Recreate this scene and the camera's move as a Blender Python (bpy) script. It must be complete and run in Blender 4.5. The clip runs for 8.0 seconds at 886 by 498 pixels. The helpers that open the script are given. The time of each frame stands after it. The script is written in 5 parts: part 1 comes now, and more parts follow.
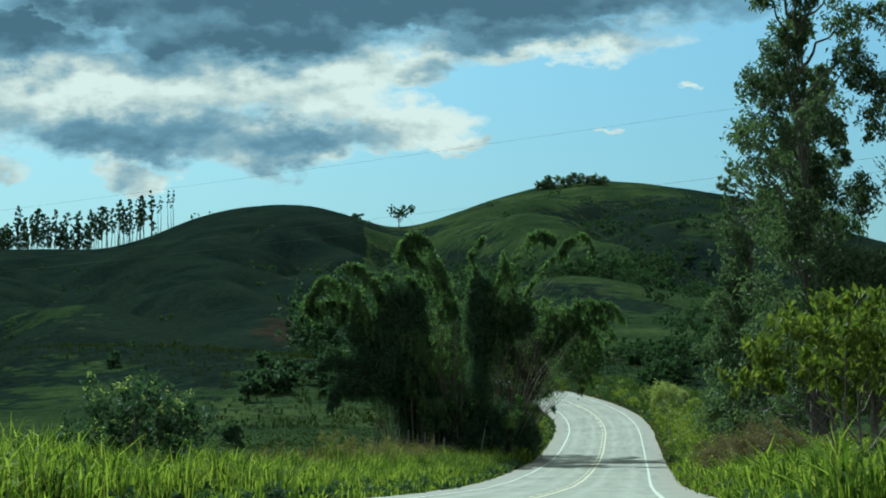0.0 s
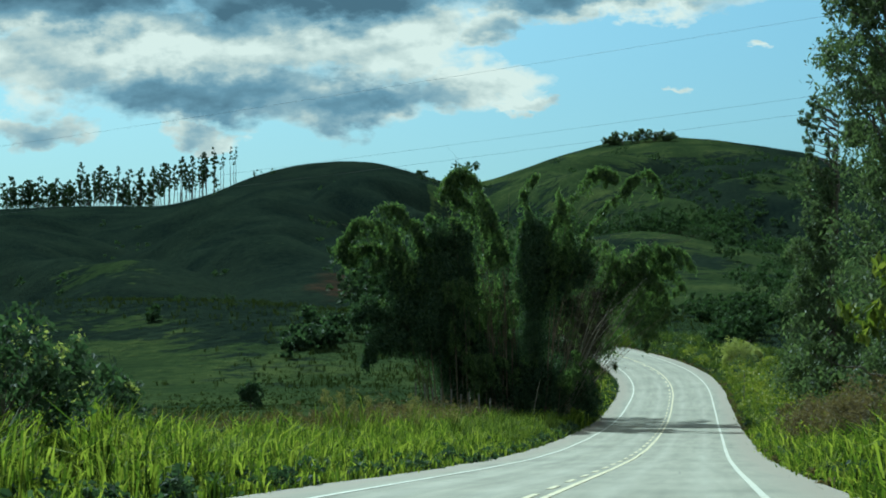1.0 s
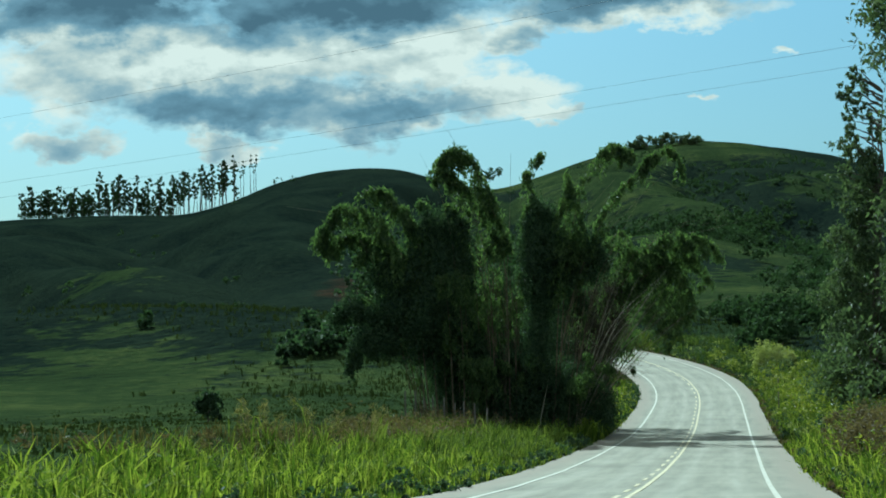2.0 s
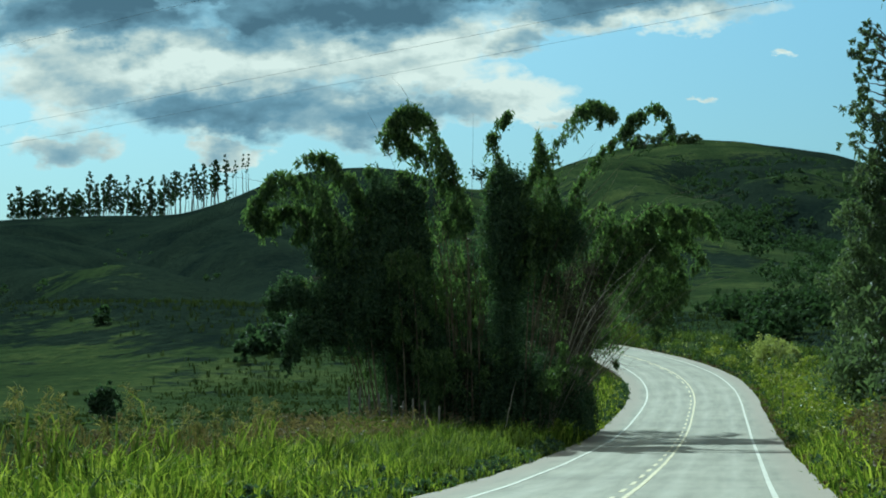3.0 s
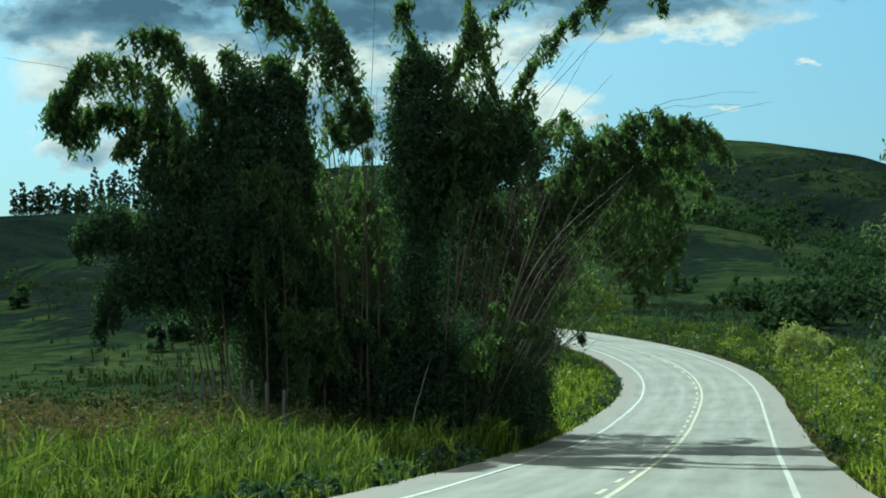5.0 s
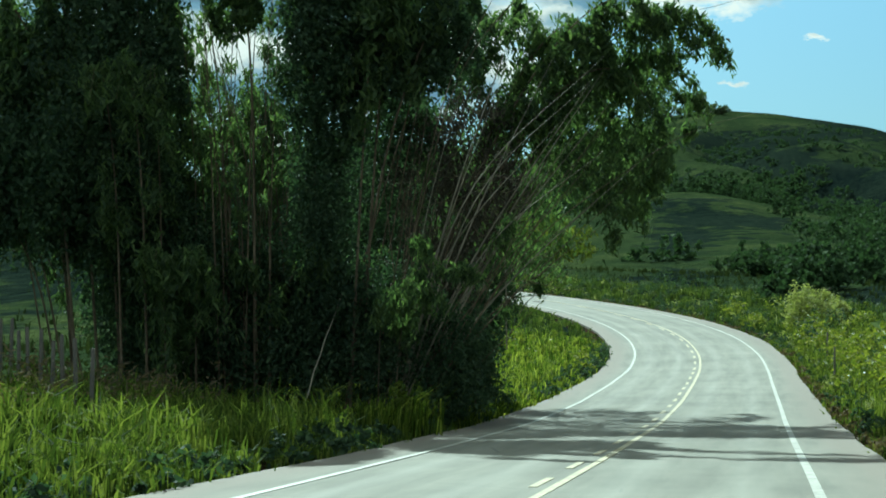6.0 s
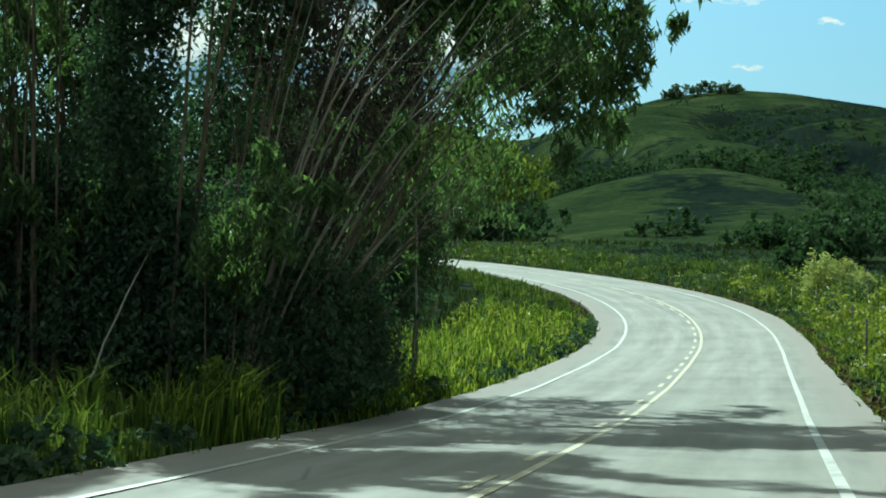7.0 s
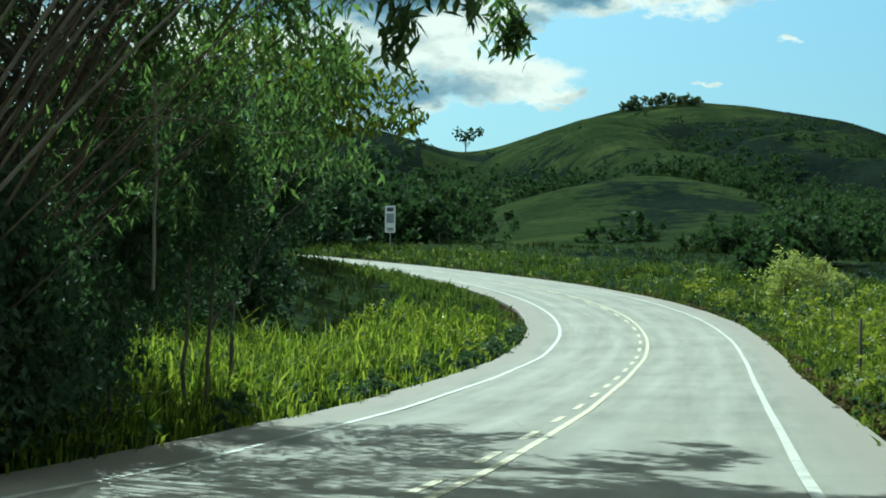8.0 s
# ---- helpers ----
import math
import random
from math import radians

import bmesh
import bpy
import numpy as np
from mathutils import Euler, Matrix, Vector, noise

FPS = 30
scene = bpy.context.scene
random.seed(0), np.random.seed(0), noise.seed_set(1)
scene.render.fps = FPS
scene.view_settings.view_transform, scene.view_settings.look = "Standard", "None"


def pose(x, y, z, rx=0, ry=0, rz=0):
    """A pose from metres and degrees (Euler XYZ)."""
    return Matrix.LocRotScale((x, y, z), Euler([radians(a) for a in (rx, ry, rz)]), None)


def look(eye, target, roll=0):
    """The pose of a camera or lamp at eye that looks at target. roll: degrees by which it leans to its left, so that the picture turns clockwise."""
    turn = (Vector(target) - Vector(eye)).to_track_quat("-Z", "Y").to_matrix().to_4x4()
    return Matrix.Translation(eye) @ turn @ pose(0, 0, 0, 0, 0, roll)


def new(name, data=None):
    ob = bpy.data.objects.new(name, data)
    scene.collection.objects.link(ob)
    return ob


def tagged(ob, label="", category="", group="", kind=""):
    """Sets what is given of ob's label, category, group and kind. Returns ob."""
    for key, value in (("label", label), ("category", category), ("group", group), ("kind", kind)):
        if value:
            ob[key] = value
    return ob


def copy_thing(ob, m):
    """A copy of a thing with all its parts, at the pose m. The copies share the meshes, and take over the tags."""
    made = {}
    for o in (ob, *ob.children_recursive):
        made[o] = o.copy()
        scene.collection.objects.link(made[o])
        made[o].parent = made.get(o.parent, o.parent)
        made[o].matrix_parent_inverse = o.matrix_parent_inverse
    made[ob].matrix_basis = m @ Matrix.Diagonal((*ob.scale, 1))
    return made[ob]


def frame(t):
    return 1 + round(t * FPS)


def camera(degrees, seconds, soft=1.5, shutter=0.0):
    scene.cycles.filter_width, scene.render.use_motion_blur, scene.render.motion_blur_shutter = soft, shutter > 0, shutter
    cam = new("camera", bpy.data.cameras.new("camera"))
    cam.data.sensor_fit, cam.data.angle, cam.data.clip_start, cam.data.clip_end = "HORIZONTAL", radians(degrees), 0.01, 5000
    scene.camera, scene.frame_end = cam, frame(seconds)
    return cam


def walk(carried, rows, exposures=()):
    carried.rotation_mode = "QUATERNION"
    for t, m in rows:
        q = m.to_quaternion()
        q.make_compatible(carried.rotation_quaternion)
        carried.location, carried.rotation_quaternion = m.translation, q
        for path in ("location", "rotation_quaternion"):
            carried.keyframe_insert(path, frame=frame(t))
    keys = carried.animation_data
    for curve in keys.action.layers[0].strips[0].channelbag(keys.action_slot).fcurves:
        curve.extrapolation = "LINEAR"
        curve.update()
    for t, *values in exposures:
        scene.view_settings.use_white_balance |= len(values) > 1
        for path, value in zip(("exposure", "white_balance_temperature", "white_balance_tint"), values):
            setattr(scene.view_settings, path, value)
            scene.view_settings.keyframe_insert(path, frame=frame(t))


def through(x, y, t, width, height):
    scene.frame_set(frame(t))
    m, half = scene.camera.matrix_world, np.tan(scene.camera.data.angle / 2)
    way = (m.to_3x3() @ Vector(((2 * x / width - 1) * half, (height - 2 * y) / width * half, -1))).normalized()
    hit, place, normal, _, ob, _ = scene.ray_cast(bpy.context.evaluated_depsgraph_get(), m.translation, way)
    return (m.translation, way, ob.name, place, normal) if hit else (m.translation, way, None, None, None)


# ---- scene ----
# A country road seen from a car: tall grass, a bamboo clump over the bend, hills behind.
cam = camera(27.533, 8.0, soft=1.85)
ROWS = (
    (0.0, -0.000, -0.000, 1.997, 0.000, 5.927, -0.681),
    (0.5, 0.593, 6.957, 2.020, 1.314, 4.878, -0.780),
    (1.0, 1.216, 13.998, 2.035, 2.146, 4.668, -0.396),
    (1.5, 1.886, 21.145, 2.064, 2.841, 4.796, -0.440),
    (1.7, 2.165, 24.021, 2.065, 2.974, 4.872, -0.657),
    (2.8, 3.909, 40.170, 1.860, 2.958, 5.098, -0.948),
    (3.0, 4.223, 43.129, 1.793, 2.955, 5.065, -0.864),
    (3.5, 4.980, 50.524, 1.617, 3.076, 5.061, -0.682),
    (4.0, 5.820, 57.917, 1.464, 3.327, 5.214, -0.575),
    (4.2, 6.151, 60.838, 1.408, 3.397, 5.214, -0.510),
    (5.3, 7.943, 76.157, 1.151, 3.686, 5.282, -0.296),
    (5.5, 8.271, 79.121, 1.111, 3.675, 5.073, -0.543),
    (6.0, 9.096, 86.671, 1.027, 3.886, 4.531, -0.403),
    (6.5, 9.939, 94.342, 0.997, 4.200, 4.064, -0.439),
    (7.0, 10.727, 102.011, 0.989, 4.295, 3.986, -0.120),
    (7.5, 11.526, 109.650, 0.965, 4.003, 4.265, -0.243),
    (8.0, 12.181, 117.008, 1.031, 3.003, 4.422, 0.228),
)


def aim(x, y, z, yaw, pitch, roll):
    a, b = radians(yaw), radians(pitch)
    ahead = Vector((-math.sin(a) * math.cos(b), math.cos(a) * math.cos(b), math.sin(b)))
    return look((x, y, z), Vector((x, y, z)) + ahead, roll)


walk(cam, [(row[0], aim(*row[1:])) for row in ROWS], exposures=[(0.0, 0.53, 4950, -18), (4.0, 0.54, 5000, -18), (6.5, 0.75, 5050, -18), (8.0, 0.76, 5100, -18)])

# ---- sun and sky ----
SUN_AZ, SUN_EL = -21.0, 43.0   # degrees clockwise from +y, and above the horizon
SUN_WAY = Vector((math.sin(radians(SUN_AZ)) * math.cos(radians(SUN_EL)), math.cos(radians(SUN_AZ)) * math.cos(radians(SUN_EL)), math.sin(radians(SUN_EL))))
sun_data = bpy.data.lights.new("sun", "SUN")
sun_data.energy, sun_data.angle, sun_data.color = 5.0, radians(0.53), (1.0, 0.95, 0.86)
sun = new("sun", sun_data)
sun.matrix_world = look(SUN_WAY * 500, (0, 0, 0))


class Graph:
    """Short hand for building node trees."""

    def __init__(self, tree):
        self.tree = tree
        tree.nodes.clear()

    def node(self, kind):
        return self.tree.nodes.new(kind)

    def plug(self, value, socket):
        if isinstance(value, bpy.types.NodeSocket):
            self.tree.links.new(value, socket)
        else:
            socket.default_value = value

    def math(self, op, a, b=0.0, c=0.0, clamp=False):
        n = self.node("ShaderNodeMath")
        n.operation, n.use_clamp = op, clamp
        for value, socket in zip((a, b, c), n.inputs):
            self.plug(value, socket)
        return n.outputs[0]

    def noise(self, vector, scale, detail=4.0, rough=0.55, warp=0.0):
        n = self.node("ShaderNodeTexNoise")
        self.plug(vector, n.inputs["Vector"])
        n.inputs["Scale"].default_value = scale
        n.inputs["Detail"].default_value = detail
        n.inputs["Roughness"].default_value = rough
        n.inputs["Distortion"].default_value = warp
        return n.outputs["Fac"]

    def ramp(self, value, stops):
        n = self.node("ShaderNodeValToRGB")
        self.plug(value, n.inputs[0])
        els = n.color_ramp.elements
        while len(els) < len(stops):
            els.new(0.5)
        for el, (at, colour) in zip(els, stops):
            el.position = at
            el.color = (*colour, 1.0) if not isinstance(colour, float) else (colour, colour, colour, 1.0)
        return n.outputs[0]

    def mix(self, fac, a, b, mode="MIX"):
        n = self.node("ShaderNodeMix")
        n.data_type, n.blend_type = "RGBA", mode
        for value, socket in ((fac, n.inputs[0]), (a, n.inputs[6]), (b, n.inputs[7])):
            self.plug((*value, 1.0) if isinstance(value, tuple) and len(value) == 3 else value, socket)
        return n.outputs[2]


def build_sky():
    world = bpy.data.worlds.new("sky")
    scene.world = world
    world.use_nodes = True
    g = Graph(world.node_tree)
    sky = g.node("ShaderNodeTexSky")
    sky.sky_type, sky.sun_disc = "NISHITA", False
    sky.sun_elevation, sky.sun_rotation = radians(SUN_EL), radians(SUN_AZ)
    sky.air_density, sky.dust_density, sky.ozone_density = 1.0, 1.3, 1.6
    where = g.node("ShaderNodeTexCoord").outputs["Generated"]
    sep = g.node("ShaderNodeSeparateXYZ")
    g.plug(where, sep.inputs[0])
    ahead = g.math("MAXIMUM", g.math("ABSOLUTE", sep.outputs[1]), 0.12)
    u, v = g.math("DIVIDE", sep.outputs[0], ahead), g.math("DIVIDE", sep.outputs[2], ahead)
    plane = g.node("ShaderNodeCombineXYZ")
    g.plug(u, plane.inputs[0])
    g.plug(g.math("MULTIPLY", v, 1.7), plane.inputs[1])
    g.plug(g.math("SIGN", sep.outputs[1]), plane.inputs[2])
    billow = g.noise(plane.outputs[0], 14.0, 8.0, 0.53, 0.1)
    broad = g.noise(plane.outputs[0], 3.2, 3.0, 0.5)
    folds = g.noise(plane.outputs[0], 11.0, 4.0, 0.5, 0.1)
    moved = g.node("ShaderNodeVectorMath")
    moved.operation = "ADD"
    g.plug(plane.outputs[0], moved.inputs[0])
    moved.inputs[1].default_value = (-0.004, 0.015, 0.0)
    relief = g.math("SUBTRACT", g.noise(moved.outputs[0], 14.0, 8.0, 0.53, 0.1), billow)
    # cloud banks: middle and half-width across and up
    banks = ((-0.1679, 0.1716, 0.075, 0.02063), (-0.08982, 0.1654, 0.05156, 0.01875), (-0.02888, 0.1732, 0.0375, 0.01688), (0.00331, 0.1632, 0.015, 0.00625), (-0.1742, 0.1998, 0.1125, 0.02063), (-0.06794, 0.1998, 0.05937, 0.02312), (-0.2492, 0.2232, 0.0875, 0.01875), (-0.09919, 0.2207, 0.0875, 0.01812), (-0.04294, 0.242, 0.2375, 0.01875), (0.05393, 0.2207, 0.07969, 0.01188), (-0.1742, 0.1467, 0.02063, 0.006875), (-0.2617, 0.1507, 0.02969, 0.01125), (0.09706, 0.1692, 0.0075, 0.0025), (0.1352, 0.1945, 0.008125, 0.0025), (-0.007002, 0.2045, 0.01875, 0.01375), (-0.2617, 0.1888, 0.04688, 0.025))
    # where the sun catches the billows, and where they lie in their own shade
    lit = ((-0.1742, 0.1701, 0.0625, 0.01438, -0.36), (-0.08357, 0.1623, 0.02969, 0.01125, -0.26), (-0.09919, 0.2195, 0.075, 0.009375, -0.4), (-0.2492, 0.2248, 0.0625, 0.01438, -0.36), (-0.01794, 0.2467, 0.2188, 0.01875, -0.8), (-0.06481, 0.1966, 0.04688, 0.015, 0.36), (-0.2086, 0.1976, 0.04688, 0.01, 0.34), (-0.1367, 0.1957, 0.0625, 0.006875, 0.24), (-0.00544, 0.1763, 0.025, 0.01562, 0.4), (-0.05232, 0.152, 0.02187, 0.00625, 0.32), (0.05706, 0.2132, 0.06563, 0.00625, 0.36), (-0.1742, 0.1488, 0.02187, 0.0075, 0.36), (-0.2617, 0.1538, 0.03438, 0.01125, 0.36), (0.09706, 0.1692, 0.009375, 0.00375, 0.4), (0.1352, 0.1945, 0.009375, 0.00375, 0.3), (-0.03044, 0.1888, 0.01875, 0.009375, 0.3), (-0.2617, 0.1857, 0.04063, 0.01562, 0.2))
    warp_u = g.math("ADD", g.math("MULTIPLY_ADD", g.math("SUBTRACT", g.noise(plane.outputs[0], 22.0, 7.0, 0.58), 0.5), 0.075, u), g.math("MULTIPLY", g.math("SUBTRACT", g.noise(plane.outputs[0], 90.0, 4.0, 0.55), 0.5), 0.018))
    warp_v = g.math("ADD", g.math("MULTIPLY_ADD", g.math("SUBTRACT", g.noise(moved.outputs[0], 27.0, 7.0, 0.58), 0.5), 0.042, v), g.math("MULTIPLY", g.math("SUBTRACT", g.noise(moved.outputs[0], 80.0, 4.0, 0.55), 0.5), 0.012))

    def bells(rows, weigh):
        total = None
        for cu, cv, ru, rv, *weight in rows:
            du, dv = g.math("DIVIDE", g.math("SUBTRACT", warp_u, cu), ru), g.math("DIVIDE", g.math("SUBTRACT", warp_v, cv), rv)
            far = g.math("ADD", g.math("MULTIPLY", du, du), g.math("MULTIPLY", dv, dv))
            if weigh:
                one = g.math("MULTIPLY", g.math("POWER", 2.718, g.math("MULTIPLY", far, -0.8)), weight[0])
                total = one if total is None else g.math("ADD", total, one)
            else:
                one = g.math("MULTIPLY", g.math("SUBTRACT", 1.25, g.math("SQRT", far)), 1.0 if ru > 0.012 else 0.6)
                total = one if total is None else g.math("MAXIMUM", total, one)
        return total

    mass = bells(banks, False)
    glow = bells(lit, True)
    # broken cumulus added unseen overhead and behind, bright as if lit from the front, to fill the shade
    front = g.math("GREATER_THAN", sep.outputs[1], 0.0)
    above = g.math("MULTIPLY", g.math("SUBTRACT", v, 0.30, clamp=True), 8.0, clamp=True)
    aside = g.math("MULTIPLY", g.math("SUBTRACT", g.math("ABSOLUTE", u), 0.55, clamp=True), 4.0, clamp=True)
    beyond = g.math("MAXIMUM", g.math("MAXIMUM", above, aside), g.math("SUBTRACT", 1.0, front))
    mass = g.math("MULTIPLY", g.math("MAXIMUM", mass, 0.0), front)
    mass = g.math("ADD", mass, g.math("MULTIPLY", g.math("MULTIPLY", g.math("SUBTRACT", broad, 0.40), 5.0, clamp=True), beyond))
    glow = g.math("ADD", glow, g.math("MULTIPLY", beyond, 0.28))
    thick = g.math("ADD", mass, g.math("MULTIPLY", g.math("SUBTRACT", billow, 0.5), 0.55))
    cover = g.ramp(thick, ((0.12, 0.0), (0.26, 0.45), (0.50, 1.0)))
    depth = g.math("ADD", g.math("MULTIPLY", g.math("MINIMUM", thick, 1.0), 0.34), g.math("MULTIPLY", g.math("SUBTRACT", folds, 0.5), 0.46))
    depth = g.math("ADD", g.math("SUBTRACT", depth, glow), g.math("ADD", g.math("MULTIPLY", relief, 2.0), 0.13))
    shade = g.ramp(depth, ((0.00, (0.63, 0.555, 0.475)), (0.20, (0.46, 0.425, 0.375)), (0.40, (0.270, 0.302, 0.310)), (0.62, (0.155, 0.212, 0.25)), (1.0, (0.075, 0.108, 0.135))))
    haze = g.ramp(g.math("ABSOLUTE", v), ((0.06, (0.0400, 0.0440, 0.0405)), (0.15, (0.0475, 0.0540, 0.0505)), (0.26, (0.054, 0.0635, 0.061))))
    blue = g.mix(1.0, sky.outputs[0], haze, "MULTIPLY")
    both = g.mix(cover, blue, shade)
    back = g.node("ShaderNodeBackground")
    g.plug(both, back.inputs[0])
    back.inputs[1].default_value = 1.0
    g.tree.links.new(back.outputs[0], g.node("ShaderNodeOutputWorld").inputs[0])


build_sky()

# ---- materials ----
def material(name, colours, scale=1.0, rough=0.8, bump=0.0, bump_scale=None, fine=8.0, spec=0.3, through=0.0, per_island=0.0, metal=0.0, coords="Object", tint=(1.2, 1.2, 0.6)):
    """A surface of two or more colours mixed by noise at two scales; through: how much light passes a leaf."""
    m = bpy.data.materials.new(name)
    m.use_nodes = True
    g = Graph(m.node_tree)
    where = g.node("ShaderNodeTexCoord").outputs[coords]
    a, b = g.noise(where, scale, 5.0, 0.6), g.noise(where, scale * fine, 4.0, 0.6)
    value = g.math("ADD", g.math("MULTIPLY", a, 0.6), g.math("MULTIPLY", b, 0.4))
    if per_island:
        geo = g.node("ShaderNodeNewGeometry")
        value = g.math("ADD", g.math("MULTIPLY", value, 1.0 - per_island), g.math("MULTIPLY", geo.outputs["Random Per Island"], per_island))
    n = len(colours)
    lo, hi = (0.32, 0.68) if not per_island else (0.2, 0.8)
    colour = g.ramp(value, [(lo + (hi - lo) * k / max(n - 1, 1), c) for k, c in enumerate(colours)])
    p = g.node("ShaderNodeBsdfPrincipled")
    g.plug(colour, p.inputs["Base Color"])
    p.inputs["Roughness"].default_value = rough
    p.inputs["Specular IOR Level"].default_value = spec
    p.inputs["Metallic"].default_value = metal
    if bump:
        bm = g.node("ShaderNodeBump")
        bm.inputs["Strength"].default_value = 1.0
        bm.inputs["Distance"].default_value = bump
        g.plug(g.noise(where, bump_scale or scale * fine, 6.0, 0.65), bm.inputs["Height"])
        g.plug(bm.outputs[0], p.inputs["Normal"])
    out = g.node("ShaderNodeOutputMaterial")
    if through:
        t = g.node("ShaderNodeBsdfTranslucent")
        g.plug(g.mix(1.0, colour, tint, "MULTIPLY"), t.inputs[0])
        mixed = g.node("ShaderNodeMixShader")
        mixed.inputs[0].default_value = through
        g.tree.links.new(p.outputs[0], mixed.inputs[1])
        g.tree.links.new(t.outputs[0], mixed.inputs[2])
        g.tree.links.new(mixed.outputs[0], out.inputs[0])
    else:
        g.tree.links.new(p.outputs[0], out.inputs[0])
    return m


def asphalt_material():
    m = bpy.data.materials.new("asphalt")
    m.use_nodes = True
    g = Graph(m.node_tree)
    lane_node = g.node("ShaderNodeAttribute")
    lane_node.attribute_name = "lane"
    lane = lane_node.outputs["Vector"]
    sep = g.node("ShaderNodeSeparateXYZ")
    g.plug(lane, sep.inputs[0])
    long = g.node("ShaderNodeCombineXYZ")
    g.plug(sep.outputs[0], long.inputs[0])
    g.plug(g.math("MULTIPLY", sep.outputs[1], 0.07), long.inputs[1])
    patch, streak, grain = g.noise(lane, 0.22, 4.0, 0.6), g.noise(long.outputs[0], 2.2, 5.0, 0.6), g.noise(lane, 38.0, 4.0, 0.7)
    # wheel tracks: two in each lane
    track = g.math("ABSOLUTE", g.math("SUBTRACT", g.math("ABSOLUTE", g.math("SUBTRACT", g.math("ABSOLUTE", sep.outputs[0]), 1.8)), 0.8))
    worn = g.ramp(track, ((0.0, 1.0), (0.45, 0.0)))
    value = g.math("ADD", g.math("ADD", g.math("MULTIPLY", patch, 0.35), g.math("MULTIPLY", streak, 0.4)), g.math("MULTIPLY", grain, 0.25))
    value = g.math("ADD", value, g.math("MULTIPLY", worn, 0.05))
    colour = g.ramp(value, ((0.34, (0.134, 0.127, 0.100)), (0.5, (0.206, 0.196, 0.155)), (0.68, (0.280, 0.266, 0.212))))
    edge = g.math("MULTIPLY", g.math("SUBTRACT", g.math("ADD", g.math("ABSOLUTE", sep.outputs[0]), streak), 4.15), 1.2, clamp=True)
    colour = g.mix(edge, colour, (0.215, 0.188, 0.15))
    # fine cracks
    crack = g.node("ShaderNodeTexVoronoi")
    crack.feature = "DISTANCE_TO_EDGE"
    warped = g.node("ShaderNodeVectorMath")
    warped.operation = "ADD"
    g.plug(lane, warped.inputs[0])
    g.plug(g.node("ShaderNodeTexNoise").outputs["Color"], warped.inputs[1])
    g.plug(warped.outputs[0], crack.inputs["Vector"])
    crack.inputs["Scale"].default_value = 0.33
    line = g.math("MULTIPLY", g.ramp(crack.outputs["Distance"], ((0.0, 1.0), (0.008, 0.0))), g.ramp(patch, ((0.5, 0.0), (0.62, 0.55))))
    colour = g.mix(line, colour, (0.07, 0.07, 0.066))
    p = g.node("ShaderNodeBsdfPrincipled")
    g.plug(colour, p.inputs["Base Color"])
    g.plug(g.math("SUBTRACT", 0.85, g.math("MULTIPLY", worn, 0.1)), p.inputs["Roughness"])
    p.inputs["Specular IOR Level"].default_value = 0.12
    bm = g.node("ShaderNodeBump")
    bm.inputs["Distance"].default_value = 0.004
    g.plug(grain, bm.inputs["Height"])
    g.plug(bm.outputs[0], p.inputs["Normal"])
    g.tree.links.new(p.outputs[0], g.node("ShaderNodeOutputMaterial").inputs[0])
    return m


ASPHALT = asphalt_material()
PAINT_WHITE = material("road_paint_white", ((0.21, 0.198, 0.158), (0.37, 0.350, 0.285), (0.46, 0.437, 0.362)), 2.5, 0.6, 0.002, 60.0)
PAINT_YELLOW = material("road_paint_yellow", ((0.21, 0.180, 0.115), (0.40, 0.340, 0.195), (0.50, 0.435, 0.265)), 2.5, 0.6, 0.002, 60.0)
GRASS_BLADE = material("grass_blade", ((0.023, 0.039, 0.010), (0.091, 0.136, 0.018), (0.29, 0.325, 0.058)), 0.55, 0.65, spec=0.03, through=0.5, per_island=0.6)
# bank grass, and the darker copy for grass in the bamboo's shade
GRASS_MID = material("bank_and_shaded_grass_blade", ((0.03, 0.048, 0.011), (0.078, 0.112, 0.02), (0.20, 0.235, 0.05)), 0.25, 0.75, spec=0.05, through=0.42, per_island=0.55)
# duller grass copy with the far bend's shade put into its colour
GRASS_SHADED = material("dull_shaded_grass_blade", ((0.025, 0.042, 0.012), (0.058, 0.088, 0.022), (0.140, 0.172, 0.045)), 0.25, 0.8, spec=0.03, through=0.38, per_island=0.55)
FIELD_BLADE = material("field_blade", ((0.022, 0.034, 0.012), (0.040, 0.056, 0.018), (0.070, 0.090, 0.027)), 0.12, 0.9, spec=0.0, through=0.12, per_island=0.45)
GRASS_DRY = material("dry_grass", ((0.035, 0.042, 0.016), (0.075, 0.068, 0.028), (0.14, 0.11, 0.05)), 0.4, 0.8, spec=0.08, through=0.35, per_island=0.5)
SEED_HEAD = material("seed_head", ((0.07, 0.08, 0.028), (0.145, 0.135, 0.056), (0.26, 0.225, 0.12)), 0.4, 0.8, spec=0.05, through=0.4, per_island=0.5)
BAMBOO_LEAF = material("bamboo_leaf", ((0.040, 0.060, 0.028), (0.078, 0.112, 0.044), (0.155, 0.198, 0.068)), 0.5, 0.5, spec=0.22, through=0.53, per_island=0.5, tint=(1.1, 1.25, 0.7))
CULM = material("bamboo_culm", ((0.045, 0.038, 0.025), (0.105, 0.080, 0.052), (0.20, 0.155, 0.105)), 0.7, 0.75, fine=6.0, spec=0.1)
CANE = material("dry_cane", ((0.09, 0.077, 0.056), (0.175, 0.150, 0.112), (0.28, 0.245, 0.185)), 0.7, 0.7, fine=6.0, spec=0.12)
VINE = material("dead_vine", ((0.17, 0.15, 0.11), (0.32, 0.285, 0.215)), 1.5, 0.85, spec=0.1)
